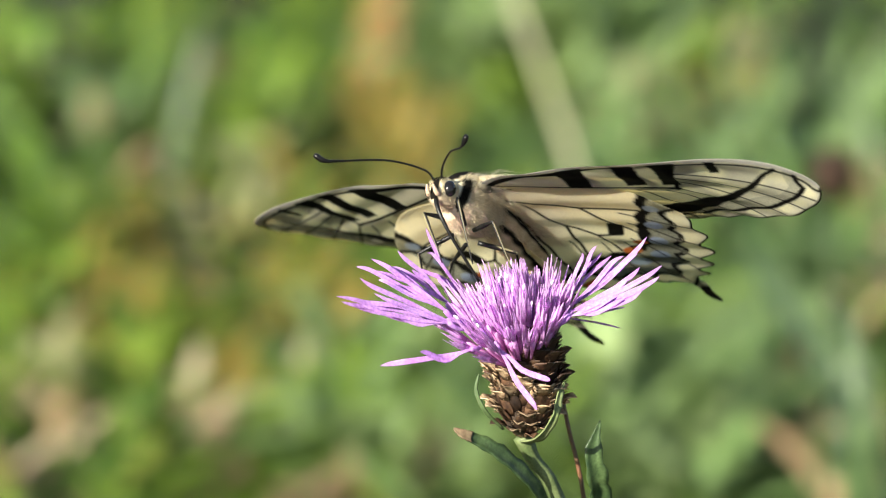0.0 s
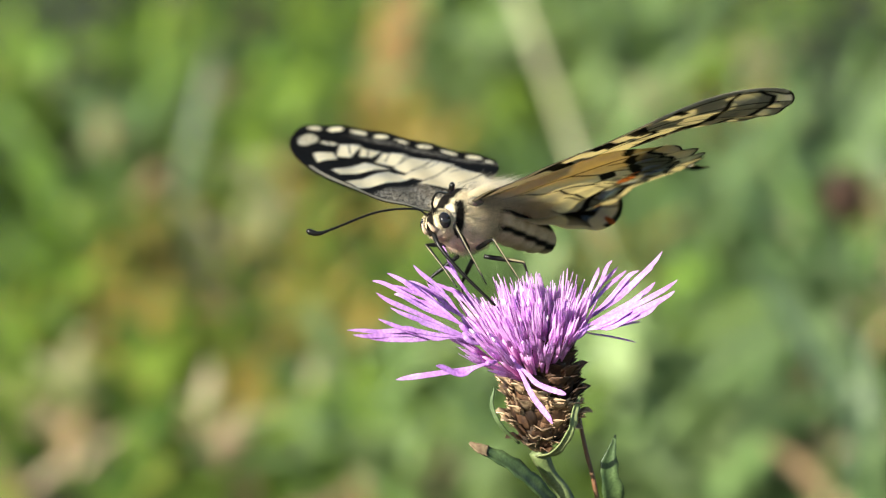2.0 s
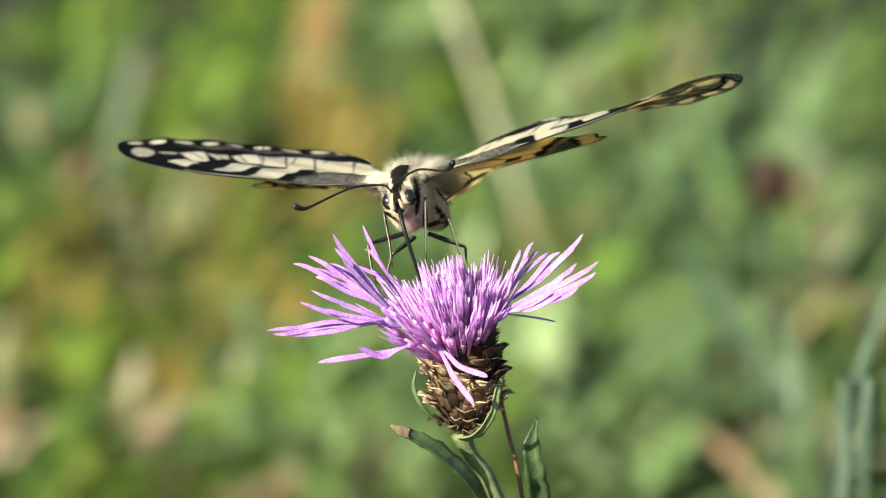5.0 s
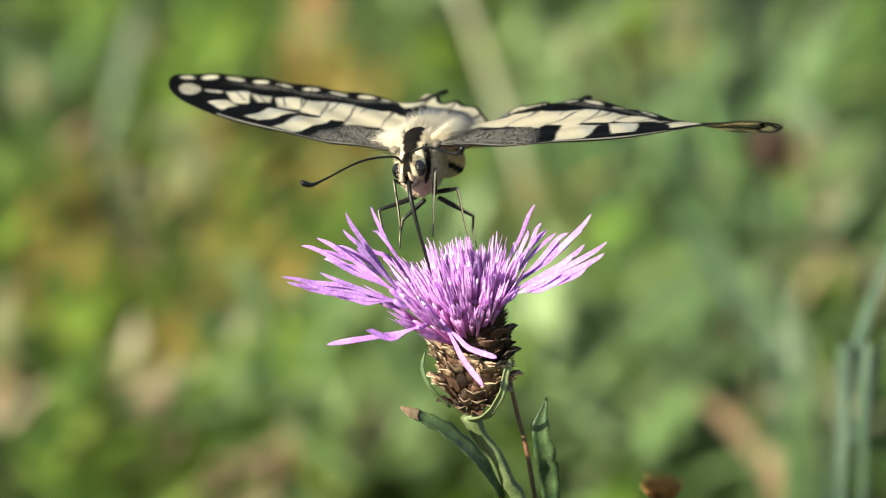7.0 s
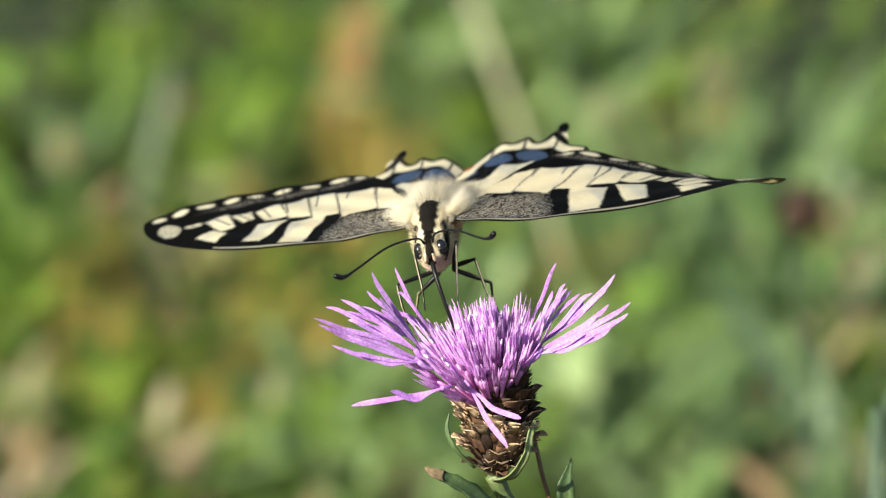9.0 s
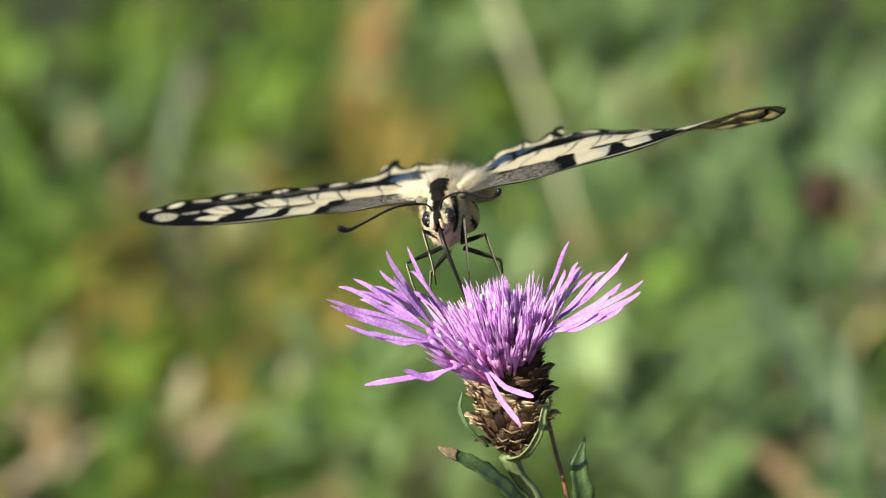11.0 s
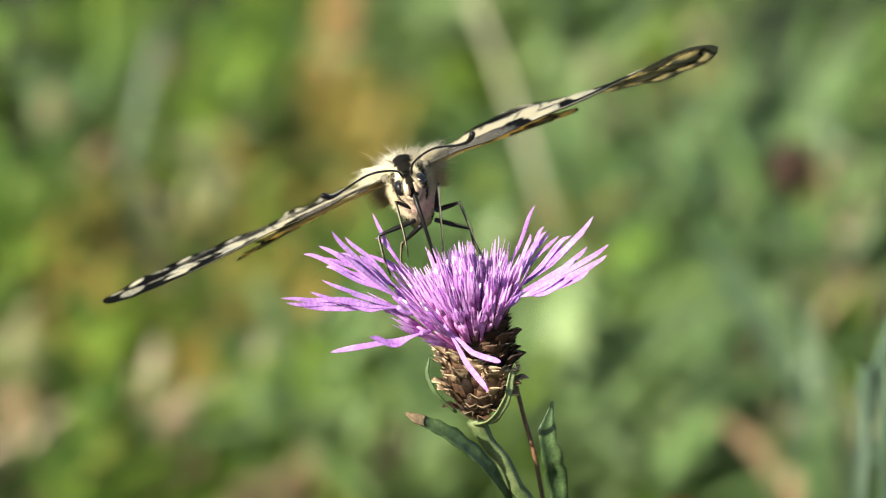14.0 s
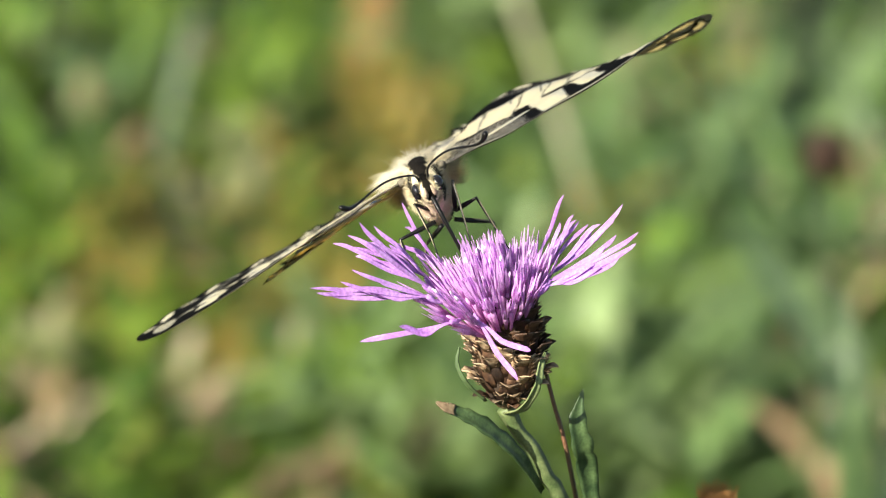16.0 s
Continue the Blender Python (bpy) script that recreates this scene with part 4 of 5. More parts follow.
def fore_colour(q, r, under):
    rim = closed_line(FORE, 240)
    term = rim_gap(q, rim[92:190])
    cost = rim_gap(q, rim[0:96])
    dust = r.random(len(q))
    rag = 0.30 * (dust - 0.5)
    if not under:
        col = np.tile(INK, (len(q), 1))
        col = put(col, soft(0.55 - np.abs(term - 3.0), 0.3) * (dust > 0.60) * soft(34 - q[:, 0], 2), PALE * 0.55)
        for p in FORE_PATCH:
            col = put(col, quad(q, p, 0.35, rag), CREAM)
        for x, y, a, b, way in FORE_SPOTS:
            col = put(col, spot(q, x, y, a, b, way), CREAM)
        col = put(col, spot(q, 34.3, 2.5, 1.1, 0.62, 2.5), CREAM)
        col = put(col, spot(q, 36.9, 0.9, 2.0, 1.35, 0.5) * (dust < 0.86) * 0.9, CREAM * 0.80)
        base = quad(q, (-1, -3, 4.9, -4.2, 11.2, -4.6, 11.6, -1.6, 13.6, 3.6, 12.0, 4.0, 8.4, 6.2, 4.0, 5.4, -1, 1), 0.25, 1.2 * (dust - 0.5))
        fade = np.clip(0.58 - 0.030 * q[:, 0], 0.16, 0.58) * np.clip(0.35 + 0.28 * cost, 0.3, 1)
        col = put(col, base * np.clip(fade - 0.06 + 1.9 * (r.random(len(q)) - 0.58), 0, 1), PALE * 1.35)
        for a, b in FORE_VEINS:
            col = put(col, vein(q, a, b, 0.09) * (term < 9), INK)
        col = put(col, soft(1.0 - cost, 0.1), INK)
        col = put(col, soft(0.20 - np.abs(cost - 0.62), 0.1) * (q[:, 0] < 27) * 0.9, CREAM * 0.72)
        return put(col, soft(0.22 - term, 0.1), INK)
    col = np.tile(BUFF, (len(q), 1))
    col = put(col, np.clip(1.0 - q[:, 0] / 10, 0, 1) * 0.40, np.array([0.60, 0.50, 0.44]))
    for p in ((10.6, -3.5, 12.2, -5.2, 14.5, -5.0, 12.9, 2.2, 10.3, 1.8), (18.2, -5.4, 20.9, -5.0, 19.7, 2.9, 17.4, 2.6), (22.8, -5.0, 26.4, -4.4, 24.2, 0.4, 22.6, 0.4), (22.6, -0.2, 24.3, -0.2, 23.9, 3.4, 21.7, 3.2), (29.7, -4.0, 30.8, -3.6, 30.3, 0.0, 29.2, -0.2)):
        col = put(col, quad(q, p, 0.25, rag), INK)
    # the dark band within the margin, broad at the inner angle and thin towards the tip
    band = rim_gap(q, np.array([(37.2, -0.4), (35.5, 0.8), (31.5, 4.6), (27.6, 7.6), (23.4, 10.6), (19.5, 13.2), (16.5, 13.6)]))
    outer = (term < np.interp(q[:, 0], [16, 20, 24, 28, 32, 36], [4.2, 4.6, 4.8, 4.6, 4.4, 3.6])) * soft(term - 2.2, 0.25)
    col = put(col, outer * (0.20 + 0.45 * dust), np.array([0.30, 0.30, 0.23]))
    col = put(col, soft(np.interp(q[:, 0], [17, 22, 26, 30, 35], [1.9, 1.6, 1.05, 0.55, 0.30]) - band + 0.6 * rag, 0.14), INK * 1.5)
    col = put(col, soft(0.30 - np.abs(term - 2.2) + 0.4 * rag, 0.12), INK * 1.5)
    col = put(col, soft(0.28 - term, 0.1), INK)
    for a, b in FORE_VEINS:
        col = put(col, vein(q, a, b, 0.13), INK)
    for a, b in (((0.6, -1.9), (12.0, -3.4)), ((0.6, -0.2), (10.3, 1.9)), ((10.3, 1.9), (18.4, 3.6)), ((18.4, 3.6), (23.4, 4.4)), ((24.6, -1.8), (23.0, 4.6)), ((1, 1.4), (9, 6.4))):
        col = put(col, vein(q, a, b, 0.24), INK)
    col = put(col, soft(np.interp(q[:, 0], [0, 12, 16], [0.50, 0.40, 0.20]) - np.abs(cost - 1.15), 0.12), INK)
    return put(col, soft(0.62 - cost, 0.12), PALE * 1.3)


def hind_colour(q, r, under):
    rim = closed_line(HIND, 310)
    term = rim_gap(q, np.concatenate([rim[40:132], rim[196:272]]))
    tail = soft(q[:, 1] - 28.6 - 0.2 * np.abs(q[:, 0] - 11.4), 0.4)
    dust = r.random(len(q))
    cell = np.full(len(q), 1e9)
    for a, b in HIND_VEINS:
        cell = np.minimum(cell, rim_gap(q, np.array([a, b], float)))
    body = (q[:, 1] > 5) & (q[:, 0] > -0.9)
    if not under:
        col = np.tile(CREAM, (len(q), 1))
        col = put(col, soft(np.interp(q[:, 1], [6, 12, 18], [4.2, 5.8, 6.6]) + 0.8 * np.cos(cell * 1.3) + 0.4 * (dust - 0.5) - term, 0.18) * body, INK)
        for x, y, a, b in HIND_BLUE:
            col = put(col, spot(q, x, y, a, b) * (0.20 + 0.70 * dust), BLUE * 1.3)
        lun = soft(0.92 - np.abs(term - 1.5), 0.15) * soft(cell - 0.16, 0.12)
        col = put(col, lun * body * (1 - tail), CREAM * 0.96)
        col = put(col, spot(q, 0.3, 21.2, 0.9, 0.7), RUST)
        col = put(col, quad(q, (10.3, 11.6, 9.1, 11.4, 8.5, 13.8, 9.6, 14.1)), INK)
        for a, b in HIND_VEINS:
            col = put(col, vein(q, a, b, 0.05) * 0.5, INK * 10)
        col = put(col, soft(2.0 - np.hypot(q[:, 0] + 1.6, np.maximum(0, q[:, 1] - 14) * 0.6), 1.2) * 0.6, PALE * 1.15)
        return put(col, tail, INK)
    col = np.tile(BUFF, (len(q), 1))
    col = put(col, soft(4.0 - np.hypot(q[:, 0] - 2, (q[:, 1] - 4) * 0.8), 3.0) * 0.5, np.array([0.62, 0.52, 0.45]))
    # the submarginal band: a black inner edge, dusty grey with blue spots behind it, a broken black outer edge
    inn = np.array([(17.4, 2.0), (15.2, 6.2), (13.6, 9.5), (12.0, 13.0), (8.0, 15.0), (3.6, 16.0), (0.0, 17.0), (-3.0, 17.5)])
    way = np.arctan2(inn[:, 1] - 4, inn[:, 0] - 4)
    past = np.hypot(q[:, 0] - 4, q[:, 1] - 4) - np.interp(np.arctan2(q[:, 1] - 4, q[:, 0] - 4), way, np.hypot(inn[:, 0] - 4, inn[:, 1] - 4))
    past = past + 0.35 * np.cos(cell * 1.6) + 0.25 * (dust - 0.5)
    out = soft(past, 0.15) * soft(term - 2.6, 0.2) * (1 - tail)
    col = put(col, out * (0.55 + 0.4 * dust), np.array([0.17, 0.18, 0.14]))
    col = put(col, soft(0.75 - np.abs(past - 0.55), 0.18) * soft(term - 1.8, 0.3), INK)
    for x, y, a, b in ((17.7, 5.0, 1.0, 0.9), (16.0, 8.8, 1.2, 1.0), (14.6, 12.6, 1.2, 1.1), (12.6, 16.4, 1.3, 1.1), (8.6, 18.2, 1.6, 1.2), (4.6, 18.8, 1.5, 1.1)):
        col = put(col, spot(q, x, y, a, b) * (0.55 + 0.45 * dust), np.array([0.36, 0.46, 0.66]))
    col = put(col, soft(0.42 - np.abs(term - 2.8 + 0.5 * np.cos(cell * 1.6)) + 0.25 * (dust - 0.5), 0.15) * soft(cell - 0.5 + dust, 0.3) * body, INK)
    col = put(col, soft(0.26 - term, 0.1) * body, INK)
    col = put(col, quad(q, (10.2, 7.4, 11.9, 8.3, 10.9, 10.4, 9.0, 10.1)), INK)
    col = put(col, spot(q, 12.0, 12.6, 1.0, 0.7), RUST * 1.2)
    col = put(col, spot(q, 9.6, 14.8, 1.3, 0.8), RUST * 1.2)
    col = put(col, spot(q, 0.5, 20.8, 1.5, 1.0), RUST * 0.8)
    for a, b in HIND_VEINS:
        col = put(col, vein(q, a, b, 0.12), INK)
    for a, b in (((1, -1), (8.6, 3.4)), ((8.6, 3.4), (15.8, 5.4)), ((8.6, 3.4), (10.8, 7.4)), ((10.8, 7.4), (12.4, 9.6)), ((2.4, 0.6), (4.5, 7.0)), ((4.5, 7.0), (7.5, 10.1)), ((7.5, 10.1), (10.6, 10.4)), ((7.5, 10.1), (8.2, 14.6)), ((4.6, 7.2), (3.6, 14.4)), ((0.4, 3), (0.2, 17))):
        col = put(col, vein(q, a, b, 0.20), INK)
    return put(col, tail, INK)


def wing_mesh(name, outline, centre, colour, sign, seed, nr=118, na=600):
    """Upper and lower sheet of a wing, a tenth of a millimetre apart at the rim's inside and joined along it. The wing arches along its span."""
    rim = closed_line(outline, na)
    f = np.linspace(0, 1, nr + 1)[1:]
    q = (np.array(centre) + f[:, None, None] * (rim - np.array(centre))[None]).reshape(-1, 2)
    q = np.vstack([[centre], q])
    gap = np.concatenate([[1.0], np.repeat(f, na)])
    wash = 0.5 * np.clip((q[:, 0] - 18) / 23, 0, 1.1) ** 1.8 if sign < 0 else -0.15 * np.clip((q[:, 0] - 20) / 20, 0, 1.1) ** 1.3
    bow = -0.35 * np.sin(np.clip(q[:, 0], 0, 42) * math.pi / 42) if sign < 0 else 0.0005 * np.maximum(0, q[:, 0] - 14) ** 2
    curl = bow + 0.0015 * np.maximum(0, q[:, 1] - 4) ** 2 - wash * (q[:, 1] + 2)
    if name == "hindwing":
        curl = 0.006 * np.clip(q[:, 1] - 12, 0, 16) ** 2 - 0.05 * np.maximum(0, q[:, 0] - 6) - 0.30 * np.maximum(0, 5 - q[:, 0]) ** 1.2 * np.clip(q[:, 1] / 25, 0, 1.1) + 0.8 * np.clip(1 - q[:, 1] / 12, 0, 1) * np.clip((q[:, 0] - 4) / 10, 0, 1)
    ripple = 0.10 * np.sin(q[:, 1] * 1.3 - q[:, 0] * 0.35)
    z = curl + ripple
    half = 0.05 * np.where(gap > 0.999, 0.0, 1.0)
    half[0] = 0.05
    top = np.stack([sign * q[:, 0], -q[:, 1], z + half], 1) * MM
    low = np.stack([sign * q[:, 0], -q[:, 1], z - half], 1) * MM
    n = len(q)
    j = np.arange(na)
    tri = np.stack([np.zeros(na, int), 1 + j, 1 + (j + 1) % na], 1)
    i = np.arange(nr - 1)[:, None] * na
    a, b = 1 + i + j[None], 1 + i + (j[None] + 1) % na
    quads = np.stack([a, a + na, b + na, b], -1).reshape(-1, 4)
    if sign > 0:
        tri, quads = tri[:, ::-1], quads[:, ::-1]
    fs = tri.tolist() + quads.tolist() + (tri[:, ::-1] + n).tolist() + (quads[:, ::-1] + n).tolist()
    r = np.random.default_rng(seed)
    cols = np.concatenate([colour(q, r, False), colour(q, r, True)])
    me = mesh_of(name, np.concatenate([top, low]), fs, M_WING, True, np.clip(cols, 0, 1))
    me.materials.append(M_WING_LOW)
    me.polygons.foreach_set("material_index", [0] * (len(fs) // 2) + [1] * (len(fs) // 2))
    return me


HINGE, HIND_OFF, EYE_AT = Vector((2.6, 0.5, 1.2)) * MM, Vector((-0.2, -5.0, -0.8)) * MM, (1.28, 6.5, -0.9)


def body_colour(v, hair=False):
    """Cream fur with a black stripe along the back to between the eyes, a slanting black band behind each eye
    and black lines along the sides of the abdomen."""
    x, y, z = v[:, 0] / MM, v[:, 1] / MM, v[:, 2] / MM
    w = np.interp(y, [-22, -6, 0, 2.5, 4.2, 5.6, 9], [0.8, 1.1, 1.25, 1.15, 0.85, 0.56, 0.48])
    dark = soft(w - np.abs(x) + 0.10 * np.sin(y * 5), 0.14) * (z > np.interp(y, [-22, 3, 4.6, 5.6], [-3.4, 0.8, -0.6, -2.5]))
    if hair:
        dark = dark * (y > -1.0)
    side = soft(0.70 - np.abs(y - 3.5 + 0.40 * z), 0.14) * (z < 1.3) * (z > -3.4) * (np.abs(x) > 1.15)
    belly = (y < -4.5) * np.ones(len(v))
    zb = z - np.interp(y, [-18, -15, -11, -7, -4], [-3.3, -2.8, -1.9, -0.9, -0.3])
    abd = soft(0.62 - np.abs(zb - 0.9), 0.15) * belly
    abd = np.maximum(abd, soft(0.32 - np.abs(zb + 1.5), 0.12) * belly)
    col = np.tile(np.array([1.0, 0.96, 0.86]), (len(v), 1))
    col = put(col, belly * 0.8, np.array([0.58, 0.48, 0.39]))
    flank = soft(2.6 - y, 0.5) * soft(0.9 - z, 0.5) * (1 - belly)
    col = put(col, flank * 0.25, np.array([0.70, 0.62, 0.54]))
    col = put(col, np.clip((-z - 1.4) / 2.5, 0, 0.6) * (y > 2), np.array([0.95, 0.76, 0.80]))
    if hair:
        col = put(col, soft(1.2 - y, 0.8) * soft(z - 0.6, 0.6) * 0.8, np.array([0.84, 0.86, 0.92]))
    if hair:
        abd = abd * 0
    return put(col, np.clip(dark + side + abd, 0, 1), np.array([0.010, 0.009, 0.009]))


def lofted(rows, k=28):
    """A body through rings: rows of y, centre z, half width, half height, in millimetres."""
    rw = np.asarray(rows, float)
    s = smooth_line(rw, 40)
    a = np.arange(k) * 2 * math.pi / k
    vs = np.stack([s[:, 2:3] * np.cos(a)[None], np.repeat(s[:, 0:1], k, 1), s[:, 1:2] + s[:, 3:4] * np.sin(a)[None]], -1).reshape(-1, 3) * MM
    n = len(s)
    fs = [(i * k + j, i * k + (j + 1) % k, (i + 1) * k + (j + 1) % k, (i + 1) * k + j) for i in range(n - 1) for j in range(k)]
    fs += [tuple(range(k))[::-1], tuple((n - 1) * k + j for j in range(k))]
    return vs, fs


LEGS = (
    (1, (0.52, 3.6, -3.52), (2.3, 5.6, -2.17), (2.28, 6.5, -6.16), (2.54, 6.5, -8.83)),
    (-1, (-1.9, 3.6, -4.57), (-3, 6.5, -1.73), (-2.34, 7, -5.67), (-1.6, 7, -9.6)),
    (1, (0.82, 1.5, -4.82), (5.46, 2.5, -5.38), (5.5, 3, -7.95), (5.29, 3, -10.28)),
    (-1, (-1.89, 1.5, -4.56), (-4.81, 3, -4.49), (-5.13, 3, -7.78), (-5.63, 3, -11.75)),
    (1, (0.26, -0.5, -5.48), (3.42, -2, -7.07), (4.14, -2.5, -8.6), (4.57, -2.5, -10.35)),
    (-1, (-1.37, -0.5, -5.46), (-4.9, -2.5, -7.98), (-4.52, -3, -9.57), (-4.81, -3, -11.81)),
)
FEET = ((-8.1, 1.3, 20.2), (-4.1, 0.1, 20.6), (-9.9, 4.6, 17.5), (0.9, 3, 18.7), (-8.3, 9.8, 16.5), (1.2, 8.9, 17.2))
MOUTH, SIP, PROBE = (0, 7.6, -1.9), (-3.7, 0, 16.5), 11.5


def butterfly():
    th = thing("butterfly", (0, 0, 0), "cream and black swallowtail butterfly feeding on the lilac knapweed flower", "butterfly")
    parts = {}
    for side, sign in (("right", 1), ("left", -1)):
        parts["fore", side] = part("forewing", wing_mesh("forewing", FORE, (20, 5), fore_colour, sign, 5), th, "cream forewing with black veins, bars and border")
        parts["hind", side] = part("hindwing", wing_mesh("hindwing", HIND, (10.6, 15), hind_colour, sign, 6), th, "cream hindwing with blue band and black tail")
        parts["fore", side].location = (sign * HINGE.x, HINGE.y, HINGE.z)
        parts["hind", side].location = (sign * (HINGE.x + HIND_OFF.x), HINGE.y + HIND_OFF.y, HINGE.z + HIND_OFF.z)
    solid = {
        "thorax": ((-5.6, 0.0, 1.2, 1.4), (-4.8, -0.2, 2.0, 2.7), (-2, -0.5, 2.45, 3.6), (1, -0.7, 2.4, 3.8), (3.2, -1.0, 2.0, 3.2), (4.6, -1.2, 1.55, 2.35), (5.2, -1.2, 0.9, 1.3)),
        "abdomen": ((-18.5, -3.4, 0.5, 0.6), (-17.8, -3.3, 1.6, 1.7), (-15, -2.6, 2.1, 2.3), (-11, -1.7, 2.3, 2.6), (-7, -0.8, 2.3, 2.6), (-4, -0.3, 2.0, 2.4)),
        "head": ((4.0, -0.8, 1.2, 1.5), (5.0, -0.9, 1.40, 1.8), (6.4, -1.1, 1.25, 1.75), (7.4, -1.4, 0.95, 1.45), (8.0, -1.7, 0.40, 0.8)),
    }
    for name, rows in solid.items():
        v, f = lofted(rows, 72)
        if name == "abdomen":
            yy = v[:, 1] / MM
            v = v * np.stack([1 + 0.035 * np.sin(yy * 2.4), np.ones(len(v)), 1 + 0.035 * np.sin(yy * 2.4)], 1)
        part(name, mesh_of(name, v, f, M_CREAM, True, body_colour(v)), th)
    for sign in (1, -1):
        eye = part("eye", mesh_of("eye", *ball(np.array([sign * EYE_AT[0], EYE_AT[1], EYE_AT[2]]) * MM, np.array([0.74, 0.86, 0.98]) * MM, 24, 16), M_EYE), th, "round glossy black compound eye")
        feel = [[0.5, 7.2, 0.1], [1.2, 8.5, 1.1], [4.2, 12.0, 1.5], [7.8, 16.2, 0.5], [9.2, 17.7, 0.2], [10.2, 18.6, 0.8]] if sign > 0 else [[0.5, 7.2, 0.1], [1.2, 8.3, 1.3], [3.8, 11.0, 1.9], [6.9, 13.9, 1.1], [8.1, 15.0, 1.2], [8.8, 15.6, 1.9]]
        a = smooth_line(np.array(feel) * np.array([sign, 1, 1]), 30)
        rad = np.interp(np.linspace(0, 1, 30), [0, 0.05, 0.6, 0.76, 0.88, 0.96, 1], [0.20, 0.13, 0.14, 0.24, 0.36, 0.36, 0.2])
        rad = rad * (1 + 0.08 * np.sin(np.arange(30) * 2.6))
        part("antenna", mesh_of("antenna", *tube(a * MM, rad * MM, 8), M_BLACK), th, "thin black antenna with a clubbed end")
        p = np.array([[0.55, 7.0, -1.5], [0.6, 8.0, -1.9], [0.5, 8.6, -1.4], [0.4, 8.9, -0.9]]) * np.array([sign, 1, 1])
        v, f = tube(smooth_line(p, 9) * MM, np.interp(np.linspace(0, 1, 9), [0, 0.5, 1], [0.34, 0.30, 0.10]) * MM, 8)
        part("palp", mesh_of("palp", v, f, M_CREAM, True, np.tile(np.array([0.62, 0.52, 0.50]), (len(v), 1))), th)
        # wing roots
        v, f = ball(np.array([sign * 2.5, 0.6, 1.0]) * MM, np.array([0.7, 1.5, 0.6]) * MM, 12, 8)
        part("wing_root", mesh_of("wing_root", v, f, M_CREAM, True, np.ones((len(v), 3)) * 0.22), th)

    # fur on the thorax and the inner wing edges
    r = np.random.default_rng(21)
    vs, fs, cs = [], [], []
    for i in range(21000):
        kind = r.random()
        a = r.uniform(0, 2 * math.pi)
        if kind < 0.55:
            y = r.uniform(-5, 4.2)
            w = np.interp(y, [-5.6, -4.8, -2, 1, 3.2, 4.6], [1.2, 2.0, 2.45, 2.4, 2.0, 1.55])
            h = np.interp(y, [-5.6, -4.8, -2, 1, 3.2, 4.6], [1.4, 2.7, 3.6, 3.8, 3.2, 2.35])
            zc = np.interp(y, [-5.6, -2, 1, 3.2, 4.6], [0.0, -0.5, -0.7, -1.0, -1.2])
            base = np.array([w * math.cos(a), y, h * math.sin(a) + zc])
            le = r.uniform(0.4, 0.85) * (r.uniform(2.4, 4.6) if (math.sin(a) > 0.1 and y < 0.8) else 0.6 if y > 2.4 and math.sin(a) < 0.3 else 1.0)
            d = np.array([math.cos(a), -0.45 - 0.25 * r.random() + (0.5 if y > 2.2 else 0) - (1.1 if math.sin(a) > 0.1 and y < 0.8 else 0), math.sin(a) * (0.55 if y < 0.8 else 1.0) + 0.1])
        elif kind < 0.70:
            y = r.uniform(4.6, 7.6)
            w = np.interp(y, [4.0, 5.0, 6.4, 7.4, 8.0], [1.2, 1.45, 1.30, 0.95, 0.40])
            base = np.array([w * math.cos(a), y, 1.35 * w * math.sin(a) - 1.05])
            if (abs(base[0]) - EYE_AT[0]) ** 2 + (base[1] - EYE_AT[1]) ** 2 + (base[2] - EYE_AT[2]) ** 2 < 0.9:
                continue
            le = r.uniform(0.2, 0.5)
            d = np.array([math.cos(a), 0.5, math.sin(a)])
        else:
            y = r.uniform(-14, -3)
            a = r.uniform(0.2, 2.94)
            base = np.array([2.7 * math.cos(a), y, 2.9 * math.sin(a) + np.interp(y, [-11, -7, -4], [-1.9, -0.9, -0.3])])
            le = r.uniform(1.2, 3.4)
            d = np.array([1.2 * math.cos(a), -0.7, math.sin(a) * 0.8])
        if kind < 0.14:
            sx, y = r.choice([-1, 1]), r.uniform(-4.5, 1.4)
            base = np.array([sx * r.uniform(1.6, 2.5), y, r.uniform(0.9, 2.2)])
            le = r.uniform(1.8, 4.6)
            d = np.array([sx * 1.0, -0.8, 0.26])
        if abs(base[0]) < 1.1 and base[1] > -0.8 and base[2] > 0:
            le = 0.2
        d = d / np.linalg.norm(d) + r.normal(0, 0.18, 3)
        p = np.stack([base, base + d * le * 0.55, base + d * le + np.array([0, -0.25 * le, -0.15 * le])]) * MM
        v, f = tube(p, np.array([0.014, 0.011, 0.003]) * MM, 3)
        o = len(vs) * 9
        vs.append(v)
        fs += [tuple(k + o for k in g) for g in f]
        cs.append(body_colour(np.repeat(p[:1], 9, 0), True) * (1.1 if kind > 0.7 or base[2] > 1.2 else r.choice([0.6, 0.95, 1.15, 1.3])))
    part("fur", mesh_of("fur", np.concatenate(vs), fs, M_HAIR, True, np.concatenate(cs)), th, "pale silky hair over the back", "stuff")

    # legs: thigh, shin and foot as one bar, a paler strip down the outer front
    for k, (sx, cox, knee, ankle, foot) in enumerate(LEGS):
        c = np.array(cox)
        pts = np.array([cox, knee, ankle, foot]) - c
        path = np.concatenate([np.linspace(pts[0], pts[1], 8)[:-1], np.linspace(pts[1], pts[2], 9)[:-1], np.linspace(pts[2], pts[3], 7)])
        rad = np.concatenate([np.interp(np.linspace(0, 1, 7), [0, 0.5, 1], [0.28, 0.31, 0.20]), np.interp(np.linspace(0, 1, 8), [0, 0.2, 1], [0.20, 0.17, 0.13]), np.interp(np.linspace(0, 1, 7), [0, 1], [0.13, 0.08])])
        v, f = tube(path * MM, rad * MM, 8)
